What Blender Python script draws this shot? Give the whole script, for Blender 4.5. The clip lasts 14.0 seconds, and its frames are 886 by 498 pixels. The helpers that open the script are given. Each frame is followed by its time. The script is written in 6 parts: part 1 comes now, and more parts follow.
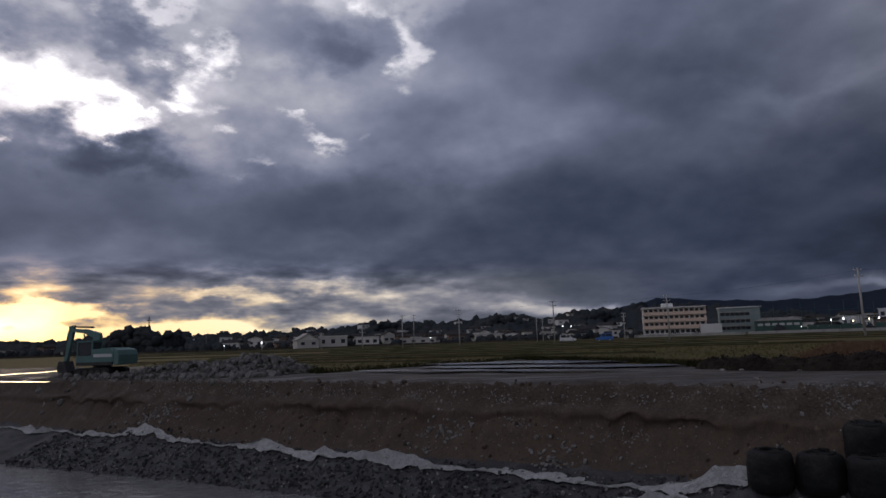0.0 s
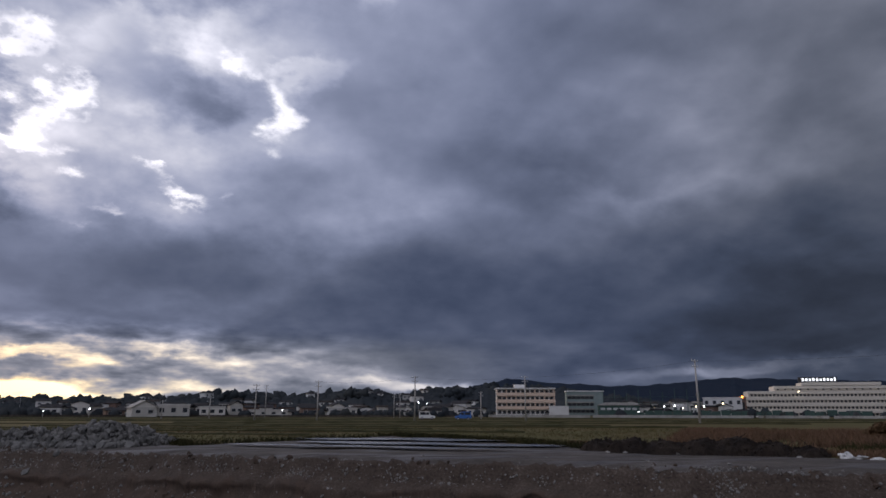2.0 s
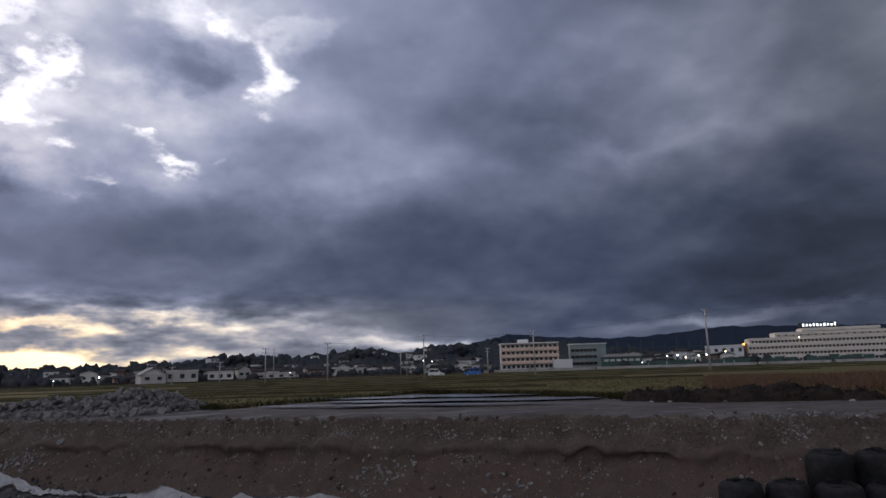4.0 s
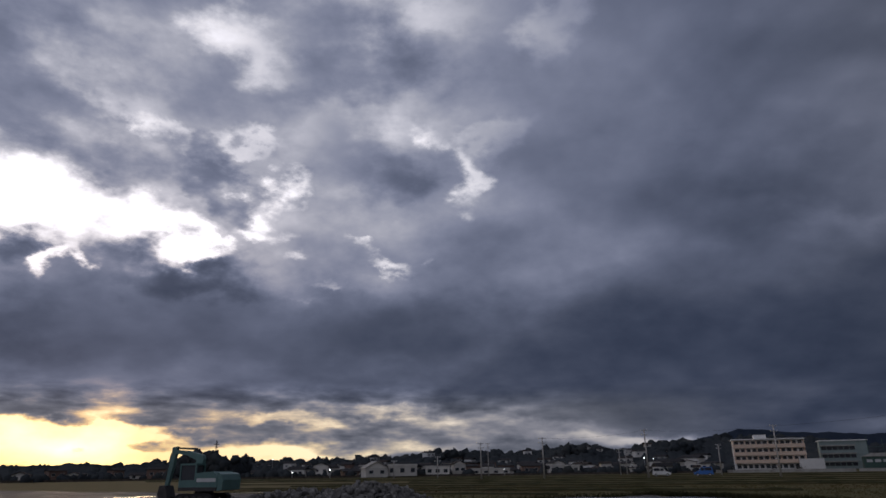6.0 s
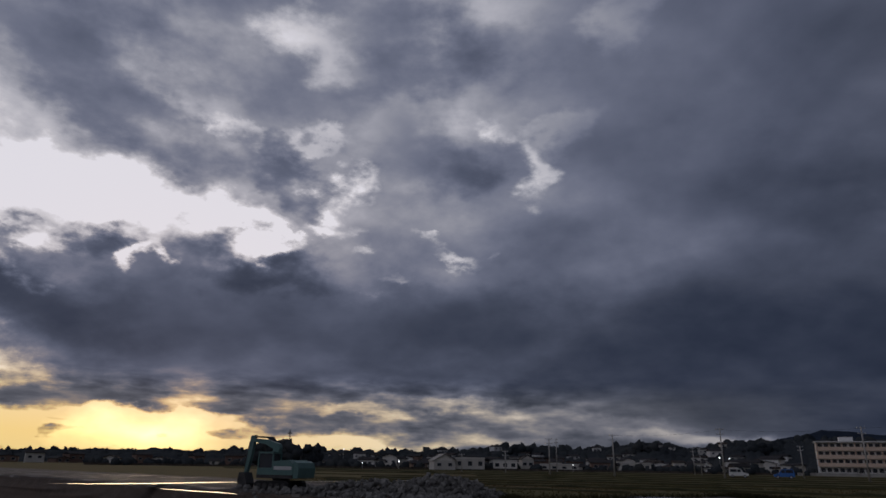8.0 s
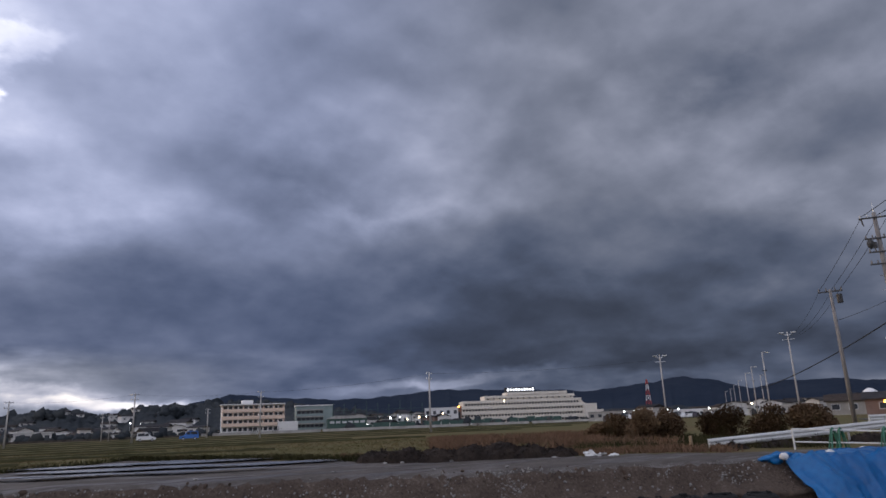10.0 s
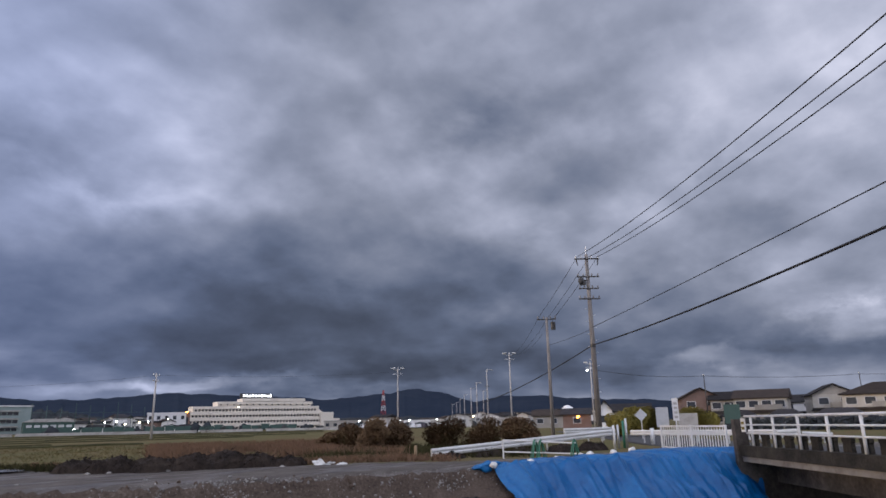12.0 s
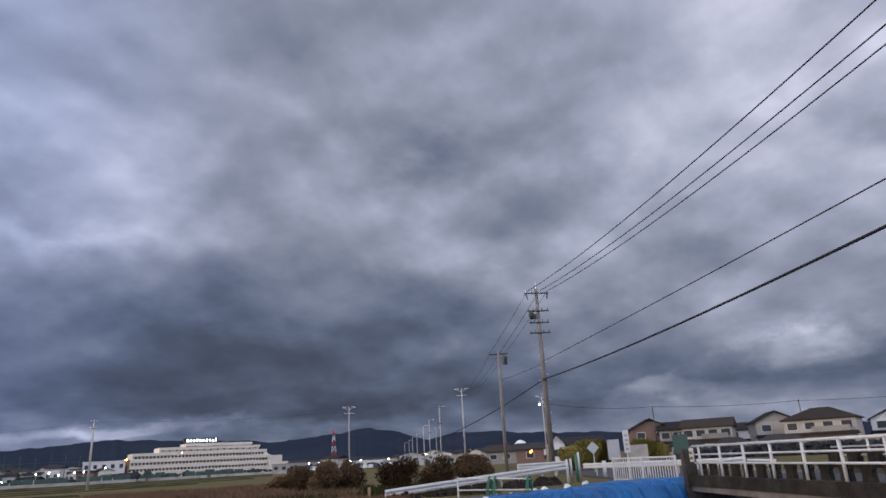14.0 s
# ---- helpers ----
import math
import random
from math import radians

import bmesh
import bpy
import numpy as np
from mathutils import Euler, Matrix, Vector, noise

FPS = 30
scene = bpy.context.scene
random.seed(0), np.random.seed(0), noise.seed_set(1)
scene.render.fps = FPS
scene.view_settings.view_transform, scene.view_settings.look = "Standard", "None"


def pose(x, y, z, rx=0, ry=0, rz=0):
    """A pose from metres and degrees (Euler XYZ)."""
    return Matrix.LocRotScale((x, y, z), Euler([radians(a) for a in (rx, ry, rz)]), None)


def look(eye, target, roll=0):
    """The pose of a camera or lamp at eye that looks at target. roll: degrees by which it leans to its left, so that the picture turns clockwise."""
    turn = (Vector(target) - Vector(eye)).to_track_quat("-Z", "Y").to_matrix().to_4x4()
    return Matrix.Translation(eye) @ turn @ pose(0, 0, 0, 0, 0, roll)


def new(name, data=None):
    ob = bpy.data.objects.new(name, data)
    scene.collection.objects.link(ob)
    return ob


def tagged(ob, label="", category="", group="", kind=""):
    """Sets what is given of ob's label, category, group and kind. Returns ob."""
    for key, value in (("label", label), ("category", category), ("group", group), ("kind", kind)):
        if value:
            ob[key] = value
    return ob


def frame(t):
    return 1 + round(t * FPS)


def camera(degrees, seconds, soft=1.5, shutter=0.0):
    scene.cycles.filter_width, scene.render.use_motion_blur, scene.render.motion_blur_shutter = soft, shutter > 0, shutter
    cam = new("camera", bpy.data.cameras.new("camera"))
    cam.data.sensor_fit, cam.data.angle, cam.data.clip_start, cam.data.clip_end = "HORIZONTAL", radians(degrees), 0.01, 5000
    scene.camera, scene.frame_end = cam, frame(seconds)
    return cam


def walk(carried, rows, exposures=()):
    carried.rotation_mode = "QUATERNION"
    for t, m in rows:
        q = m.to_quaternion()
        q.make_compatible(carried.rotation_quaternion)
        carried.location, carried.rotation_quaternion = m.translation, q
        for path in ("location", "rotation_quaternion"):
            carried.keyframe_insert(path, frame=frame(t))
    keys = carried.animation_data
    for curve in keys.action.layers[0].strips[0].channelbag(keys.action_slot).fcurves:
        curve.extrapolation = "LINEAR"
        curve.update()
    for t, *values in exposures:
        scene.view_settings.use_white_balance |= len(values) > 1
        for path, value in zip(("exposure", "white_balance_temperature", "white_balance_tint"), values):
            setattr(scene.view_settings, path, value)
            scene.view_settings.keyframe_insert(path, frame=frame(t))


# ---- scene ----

# ---- camera and its way: eye, yaw to the left of +y, pitch up, roll ----
cam = camera(67.93, 14.0, soft=1.6)


def view(x, y, z, yaw, pitch, roll):
    a, b = radians(yaw), radians(pitch)
    ahead = Vector((-math.sin(a) * math.cos(b), math.cos(a) * math.cos(b), math.sin(b)))
    return look((x, y, z), Vector((x, y, z)) + ahead, roll)


PATH = [
    (0, 3.672, -1.888, 1.599, 1.39, 7.84, -1.87),
    (0.5, 3.337, -1.834, 1.588, -5.78, 13.25, -0.80),
    (1, 2.942, -1.648, 1.606, -12.80, 13.60, 1.08),
    (1.5, 2.453, -1.498, 1.632, -11.65, 13.89, -0.80),
    (2, 1.953, -1.363, 1.589, -10.99, 13.99, 0.13),
    (2.5, 1.566, -1.115, 1.597, -11.05, 9.15, -0.24),
    (5, 0.155, 0.151, 1.556, -9.89, 13.84, -3.69),
    (5.5, 0.040, 0.111, 1.582, -3.77, 16.72, -2.36),
    (6, -0.001, 0.089, 1.588, 6.71, 18.71, -0.78),
    (6.5, -0.098, 0.081, 1.598, 14.61, 18.92, -0.55),
    (7, -0.159, 0.069, 1.611, 19.52, 18.58, 0.10),
    (7.5, -0.172, 0.037, 1.607, 20.83, 17.93, 1.47),
    (8, -0.114, -0.035, 1.624, 12.79, 18.18, 0.89),
    (8.5, -0.127, -0.096, 1.615, -1.54, 18.82, 0.09),
    (9, -0.165, -0.131, 1.596, -16.20, 16.95, -1.85),
    (11.5, 0.248, -0.002, 1.575, -50.11, 14.95, -0.64),
    (12, 0.182, -0.026, 1.585, -56.29, 14.85, -1.12),
    (12.5, 0.120, -0.064, 1.593, -60.26, 16.45, -1.14),
    (13, 0.066, -0.063, 1.604, -63.48, 18.41, -1.01),
    (13.5, 0.032, -0.080, 1.608, -65.13, 18.04, -1.99),
    (14, 0.002, -0.059, 1.614, -60.91, 17.78, -3.10),
]
EXPOSURES = [
    (0, -0.35), (0.5, -0.05), (1, 0.20), (1.5, 0.25), (2, 0.25), (2.5, 0.25), (5, 0.25), (5.5, 0.00), (6, -0.40), (6.5, -0.75), (7, -0.95), (7.5, -1.05), (8, -0.90), (8.5, -0.40), (9, 0.10), (11.5, 1.40), (12, 1.40), (12.5, 1.35), (13, 1.35), (13.5, 1.35), (14, 1.35),
]
walk(cam, [(t, view(*row)) for t, *row in PATH], EXPOSURES)

# ---- sky: a torn deck of cloud, open and yellow where the sun goes down ----
SUN_AZ, SUN_EL = -35.0, 3.0  # degrees to the right of +y, degrees up

world = bpy.data.worlds.new("world")
scene.world = world
world.use_nodes = True
wt = world.node_tree
wt.nodes.clear()


def wnode(kind):
    return wt.nodes.new(kind)


def wset(sock, v):
    if isinstance(v, bpy.types.NodeSocket):
        wt.links.new(v, sock)
    else:
        sock.default_value = v


def wmath(op, a, b=0.0, c=0.0, clamp=False):
    n = wnode("ShaderNodeMath")
    n.operation, n.use_clamp = op, clamp
    for s, v in zip(n.inputs, (a, b, c)):
        wset(s, v)
    return n.outputs[0]


def wrange(v, a, b, c, d, smooth=True):
    n = wnode("ShaderNodeMapRange")
    n.interpolation_type = "SMOOTHSTEP" if smooth else "LINEAR"
    for s, x in zip(n.inputs, (v, a, b, c, d)):
        wset(s, x)
    return n.outputs[0]


def wxyz(x, y, z=0.0):
    n = wnode("ShaderNodeCombineXYZ")
    for s, v in zip(n.inputs, (x, y, z)):
        wset(s, v)
    return n.outputs[0]


def wnoise(vec, scale, detail, rough, distort=0.0, lac=2.0):
    n = wnode("ShaderNodeTexNoise")
    wset(n.inputs["Vector"], vec)
    for k, v in (("Scale", scale), ("Detail", detail), ("Roughness", rough), ("Distortion", distort), ("Lacunarity", lac)):
        n.inputs[k].default_value = v
    return n.outputs["Fac"], n.outputs["Color"]


def wlumps(vec, scale, detail, rough):
    n = wnode("ShaderNodeTexVoronoi")
    n.feature = "SMOOTH_F1"
    wset(n.inputs["Vector"], vec)
    for k, v in (("Scale", scale), ("Detail", detail), ("Roughness", rough), ("Lacunarity", 2.2), ("Smoothness", 0.8)):
        n.inputs[k].default_value = v
    return n.outputs["Distance"]


def wmix(fac, a, b, mode="MIX"):
    n = wnode("ShaderNodeMix")
    n.data_type, n.blend_type = "RGBA", mode
    wset(n.inputs[0], fac)
    for s, v in ((n.inputs[6], a), (n.inputs[7], b)):
        wset(s, (*v, 1.0) if isinstance(v, tuple) else v)
    return n.outputs[2]


def wsplit(v):
    n = wnode("ShaderNodeSeparateXYZ")
    wset(n.inputs[0], v)
    return n.outputs


DEG = 180 / math.pi
sx, sy, sz = wsplit(wnode("ShaderNodeTexCoord").outputs["Generated"])
azim = wmath("MULTIPLY", wmath("ARCTAN2", sx, sy), DEG)
elev = wmath("MULTIPLY", wmath("ARCSINE", sz), DEG)
lift = wmath("ADD", wmath("MAXIMUM", sz, 0.0), 0.38)
deck = wxyz(wmath("DIVIDE", sx, lift), wmath("DIVIDE", sy, lift))
broad, _ = wnoise(deck, 2.1, 3, 0.42, 0.3)
# the cloud deck seen from below: flatter towards the skyline
vault = wmath("ADD", wmath("MAXIMUM", sz, 0.0), 0.46)
deck_x, deck_y = wmath("DIVIDE", sx, vault), wmath("DIVIDE", sy, vault)
_, swirl = wnoise(deck, 4.2, 5, 0.55)
wx, wy, wz = wsplit(swirl)
curl_x = wmath("MULTIPLY_ADD", wmath("SUBTRACT", wx, 0.5), 0.35, deck_x)
curl_y = wmath("MULTIPLY_ADD", wmath("SUBTRACT", wy, 0.5), 0.35, deck_y)
lumps = wlumps(wxyz(curl_x, curl_y), 4.4, 1.7, 0.40)
dense, _ = wnoise(wxyz(deck_x, deck_y), 4.2, 7, 0.47, 0.0)
dense_up, _ = wnoise(wxyz(wmath("MULTIPLY", deck_x, 0.95), wmath("MULTIPLY", deck_y, 0.95)), 4.2, 7, 0.47, 0.0)
# heaped edges: small on the sphere, flattened low down
sphere = wxyz(sx, sy, wmath("MULTIPLY", sz, 1.7))
_, torn = wnoise(sphere, 9.0, 8, 0.56, 0.0)
tx, ty, tz = wsplit(torn)
puffs, _ = wnoise(sphere, 9.0, 7, 0.52, 0.0)
reach = wrange(elev, 0.0, 20.0, 0.14, 1.0, False)
warp_az = wmath("MULTIPLY_ADD", wmath("MULTIPLY", wmath("SUBTRACT", tx, 0.5), wrange(elev, 0.0, 12.0, 0.7, 1.0)), 17.0, azim)
warp_el = wmath("MULTIPLY_ADD", wmath("MULTIPLY", wmath("SUBTRACT", ty, 0.5), reach), 13.0, elev)
sheet = wxyz(warp_az, warp_el)
_, gentle = wnoise(deck, 3.6, 6, 0.56, 0.2)
gx, gy, _g = wsplit(gentle)
soft_az = wmath("MULTIPLY_ADD", wmath("SUBTRACT", gx, 0.5), 20.0, azim)
soft_el = wmath("MULTIPLY_ADD", wmath("MULTIPLY", wmath("SUBTRACT", gy, 0.5), reach), 14.0, elev)
soft_sheet = wxyz(soft_az, soft_el)

# Openings (+) and thick banks (-), with firm edges: azimuth, elevation, half width, half height, tilt, strength.
WEST = [
    (-54, 19.8, 15, 4.8, -6, 0.48), (-41, 20.2, 10, 3.0, -6, 0.42), (-31.0, 19.3, 6, 1.9, -16, 0.36), (-27.3, 18.0, 3, 0.9, -22, 0.42),
    (-21.7, 21.8, 1.9, 1.7, 30, 0.34), (-23.4, 19.6, 2.4, 1.0, -10, 0.34), (-4.2, 25.0, 1.8, 3.2, 42, 0.36), (-2.0, 28.2, 4.5, 1.6, 15, 0.12),
    (-12.0, 17.6, 2.8, 0.7, -8, 0.34), (-18.0, 15.6, 2.2, 0.6, 0, 0.20), (-37.9, 15.5, 1.3, 1.7, 0, 0.50), (-31.6, 26.2, 2.4, 1.0, -35, 0.20), (-25, 26.6, 3.6, 0.8, -10, 0.20),
    (-25.2, 34.4, 4.5, 2.6, -12, 0.26), (-8.7, 39, 9, 3, 0, 0.20), (5.4, 37.0, 3.5, 4, 20, 0.16), (-47, 13.1, 1.6, 1.1, 0, 0.40), (-46.2, 15.3, 2.6, 0.8, 0, 0.30), (-53.5, 11.6, 1.6, 0.7, 0, 0.35),
    (-42, 24, 22, 10, -10, 0.18), (-10, 26, 14, 8, 20, 0.08), (-20, 19, 11, 4, -10, 0.05),
    (-42, 27.4, 14, 2.8, -15, -0.24), (-27.0, 23.6, 4.2, 1.9, -30, -0.24), (-13.5, 26.5, 4.5, 3.6, 30, -0.13), (-48, 34, 11, 3.6, -15, -0.14), (-16, 33, 8, 2.5, 10, -0.12),
    (-28.8, 15.7, 5.6, 2.2, 0, -0.36), (-41.6, 16.2, 3.0, 1.5, 0, -0.34), (-50, 15.6, 2.6, 1.2, 0, -0.3), (-25, 11.2, 26, 5.0, -2, -0.18), (-50, 11.8, 13, 2.8, -7, -0.25), (2, 10.4, 26, 4.6, 0, -0.10),
]
# Streaks and small heaped clouds low over the skyline.
LOW = [
    (-10, 6.7, 22, 1.0, -1, -0.08), (-60, 4.4, 15, 5.2, 0, 0.52), (-50, 6.6, 6, 2.2, -14, 0.42), (-36, 1.5, 16, 1.8, 0, 0.55), (-35.6, 2.2, 4.5, 1.8, 0, 0.40), (-36, 3.2, 10, 0.6, -2, 0.35), (-49, 2.2, 9, 1.7, 0, 0.40), (-24, 1.3, 12, 0.8, 0, 0.50), (-31, 2.7, 5, 0.6, -3, 0.40),
    (-50, 7.7, 2.8, 0.9, -15, -0.62), (-50.5, 5.5, 4.8, 0.6, 0, -0.55), (-45, 4.2, 8, 0.9, -3, -0.40), (-38, 5.4, 5, 0.8, -6, -0.06), (-33, 4.6, 14, 1.0, -2, 0.06),
    (-41, 1.75, 1.9, 0.4, 0, -0.55), (-38.0, 1.75, 1.5, 0.35, 0, -0.45), (-33.9, 1.85, 1.3, 0.35, 0, -0.45), (-29.4, 2.2, 2.6, 0.45, 0, -0.5), (-25.5, 3.0, 5, 0.7, 0, -0.24), (-52, 1.2, 2, 0.25, 0, -0.3), (-46.5, 1.0, 1.6, 0.25, 0, -0.3),
    (-30, 3.5, 4, 0.35, 0, 0.35), (-20.4, 3.9, 4, 0.55, -4, 0.30), (-12.8, 4.6, 4.5, 0.5, -5, 0.26), (-5, 4.2, 5, 0.6, 0, 0.20), (-8, 3.4, 18, 1.7, -2, 0.06), (2, 3.0, 9, 0.6, -3, 0.16),
    (-10.5, 2.1, 7, 0.5, 0, 0.18), (7, 2.2, 8, 0.5, -3, 0.20), (13, 1.95, 8, 0.5, 0, 0.25), (37.5, 3.7, 7, 0.55, 3, 0.22), (30, 3.2, 5, 0.4, 0, 0.12), (48, 3.4, 6, 0.4, -3, 0.08), (77, 4.6, 6, 0.7, 2, 0.16), (89, 6.8, 4.5, 1.5, 5, 0.20), (40, 2.9, 18, 0.5, 0, 0.06),
]
# Soft thin and thick places farther round.
NORTH = [
    (14, 30, 15, 9, 0, 0.08), (9, 36, 11, 9, 0, 0.05), (30.5, 26.5, 8, 4.5, 10, 0.05), (29.5, 18.5, 8, 2.6, 5, 0.12),
    (21, 21, 13, 5, -10, -0.10), (4, 9.0, 46, 5.0, 0, -0.12), (42, 8, 30, 5, 0, -0.10), (6, 17, 14, 6, 0, 0.10), (32, 8.5, 9, 1.5, 0, 0.05),
]
EAST = [
    (28, 18, 9, 5, 0, 0.05), (92, 25.5, 8, 5, 15, 0.10), (88, 30, 13, 9, 30, 0.05), (80, 22.5, 7, 4, 20, 0.08), (66, 16.5, 10, 3.5, -5, 0.09), (57, 21.5, 7, 2, 0, 0.05), (49, 12, 9, 1.6, 0, 0.06),
    (42, 10.5, 25, 8.5, 0, -0.15), (60, 8, 30, 6, 0, -0.08), (62, 25.5, 12, 3.5, -5, -0.16), (46, 21, 8, 5, -30, -0.04), (84, 13, 13, 5, 0, 0.04), (89, 8.0, 8, 3.0, 0, 0.05), (56, 31, 15, 6, 0, -0.06), (55, 4.5, 40, 4.5, 0, -0.20), (92, 4.5, 24, 3.5, -5, -0.14), (100, 33, 20, 14, 0, 0.03),
]
thin = wmath("MULTIPLY_ADD", wmath("SUBTRACT", broad, 0.5), 0.28, 0.235)
thin = wmath("MULTIPLY_ADD", wmath("SUBTRACT", lumps, 0.86), wrange(azim, 10.0, 45.0, 0.12, 0.16), thin)
thin = wmath("MULTIPLY_ADD", wmath("SUBTRACT", dense, dense_up), wrange(azim, 10.0, 45.0, 0.42, 0.62), thin)
thin = wmath("MULTIPLY_ADD", wmath("SUBTRACT", 0.5, dense), 0.10, thin)
mottle = wmath("MULTIPLY", wrange(azim, 12.0, -14.0, 0.12, 0.62), wrange(elev, 12.0, 19.0, 0.25, 1.0))
thin = wmath("MULTIPLY_ADD", wmath("SUBTRACT", puffs, 0.5), mottle, thin)
_, low_swirl = wnoise(wxyz(wmath("MULTIPLY", azim, 0.17), wmath("MULTIPLY", elev, 0.62)), 1.5, 7, 0.50, 0.1)
rolls, _r, _s = wsplit(low_swirl)
roll_power = wmath("MULTIPLY", wrange(azim, -18.0, 12.0, 1.7, 0.25), wrange(elev, 8.0, 5.0, 0.0, 1.0))
thin = wmath("MULTIPLY_ADD", wmath("SUBTRACT", rolls, 0.52), roll_power, thin)
thin = wmath("ADD", thin, wrange(azim, 28.0, -22.0, 0.0, 0.33))
thin = wmath("ADD", thin, wrange(azim, 60.0, 95.0, 0.0, 0.05))
thin = wmath("ADD", thin, wrange(elev, 8.0, 30.0, 0.0, 0.12))
thin = wmath("ADD", thin, wrange(elev, 42.0, 75.0, 0.0, 0.14))
thin = wmath("ADD", thin, wmath("MULTIPLY", wrange(sy, -0.1, -0.7, 0.0, 1.0), 0.12))


def spot(az, el, hw, hh, tilt, where, kind):
    place = wnode("ShaderNodeMapping")
    place.vector_type = "TEXTURE"
    wset(place.inputs[0], where)
    place.inputs[1].default_value = (az, el, 0)
    place.inputs[2].default_value = (0, 0, radians(tilt))
    place.inputs[3].default_value = (hw, hh, 1)
    ball = wnode("ShaderNodeTexGradient")
    ball.gradient_type = kind
    wset(ball.inputs[0], place.outputs[0])
    return ball.outputs["Fac"]


for az, el, hw, hh, tilt, power in NORTH + EAST:
    thin = wmath("MULTIPLY_ADD", spot(az, el, hw * 1.5, hh * 1.5, tilt, soft_sheet, "QUADRATIC_SPHERE"), power * 1.35, thin)
for az, el, hw, hh, tilt, power in WEST + LOW:
    firm = wrange(spot(az, el, hw * 1.4, hh * 1.4, tilt, sheet, "SPHERICAL"), 0.0, 0.9 if el > 9 else 0.7, 0.0, power)
    thin = wmath("ADD", firm, thin)

floor_low = wmath("MULTIPLY", wrange(elev, 7.0, 4.8, 0.0, 1.55), wrange(azim, 4.0, -22.0, 0.0, 1.0))
floor_low = wmath("MULTIPLY_ADD", wmath("SUBTRACT", rolls, 0.50), 1.2, wmath("SUBTRACT", floor_low, 1.0))
thin = wmath("MAXIMUM", thin, floor_low)
thin = wmath("ADD", thin, wmath("MULTIPLY", wrange(thin, 0.62, 0.86, -0.02, 0.10), wrange(azim, -24.0, -36.0, 0.3, 0.75)))
thin = wmath("MINIMUM", wmath("MAXIMUM", thin, -0.25), 1.10)
# the sun itself behind a gap close above the hills
thin = wmath("MULTIPLY_ADD", wmath("MULTIPLY", spot(-35.6, 1.9, 7, 2.2, 0, sheet, "SPHERICAL"), wrange(thin, 0.6, 0.95, 0.0, 1.0)), 0.32, thin)
ramp = wnode("ShaderNodeValToRGB")
wset(ramp.inputs[0], thin)
stops = [(0.0, (0.72, 0.96, 1.72)), (0.22, (0.80, 0.96, 1.51)), (0.38, (0.83, 0.96, 1.45)), (0.58, (0.88, 0.965, 1.36)), (0.76, (0.94, 0.97, 1.18)), (1.0, (0.99, 0.97, 1.06))]
while len(ramp.color_ramp.elements) < len(stops):
    ramp.color_ramp.elements.new(0.5)
for e, (at, colour) in zip(ramp.color_ramp.elements, stops):
    e.position, e.color = at, (*colour, 1)
power = wmath("POWER", 2.0, wmath("MULTIPLY_ADD", thin, 4.2, -4.2))
tone = wmix(1.0, ramp.outputs[0], wxyz(power, power, power), "MULTIPLY")
tone = wmix(wrange(azim, 16.0, 50.0, 0.0, 1.0), tone, wmix(1.0, tone, (1.07, 1.0, 0.86), "MULTIPLY"))

# the last daylight greys the low clouds towards cream
low_west = wmath("MULTIPLY", wrange(elev, 7.0, 4.5, 0.0, 1.0), wrange(azim, 25.0, 2.0, 0.0, 1.0))
tone = wmix(low_west, tone, wmix(1.0, tone, (1.07, 1.0, 0.85), "MULTIPLY"))

sky = wnode("ShaderNodeTexSky")
sky.sky_type, sky.sun_disc, sky.air_density, sky.dust_density = "NISHITA", False, 1.5, 3.0
sky.sun_elevation, sky.sun_rotation = radians(SUN_EL), radians(SUN_AZ)
glow_place = wnode("ShaderNodeMapping")
glow_place.vector_type = "TEXTURE"
wset(glow_place.inputs[0], wxyz(azim, elev))
glow_place.inputs[1].default_value = (-46, -2, 0)
glow_place.inputs[3].default_value = (52, 12, 1)
glow = wnode("ShaderNodeTexGradient")
glow.gradient_type = "SPHERICAL"
wset(glow.inputs[0], glow_place.outputs[0])
bright = wrange(thin, 0.45, 0.95, 0.04, 1.0)
warm = wmath("MULTIPLY", wmath("MULTIPLY", glow.outputs["Fac"], 1.5, clamp=True), bright, clamp=True)
cloud = wmix(warm, tone, wmix(1.0, tone, (1.06, 0.88, 0.40), "MULTIPLY"))
clear = wmix(1.0, sky.outputs[0], (0.05, 0.05, 0.05), "MULTIPLY")
both = wmix(wmath("MULTIPLY", bright, 0.25), cloud, clear, "ADD")
back = wnode("ShaderNodeBackground")
wset(back.inputs[0], both)
back.inputs[1].default_value = 1.0
wt.links.new(back.outputs[0], wnode("ShaderNodeOutputWorld").inputs[0])

lamp = bpy.data.lights.new("sun", "SUN")
lamp.energy, lamp.angle, lamp.color = 0.5, radians(12), (1.0, 0.72, 0.45)
sun = new("sun", lamp)
_a, _e = radians(SUN_AZ), radians(SUN_EL)
sun.matrix_world = look((0, 0, 50), (-math.sin(_a) * math.cos(_e) * 10, -math.cos(_a) * math.cos(_e) * 10, 50 - math.sin(_e) * 10))

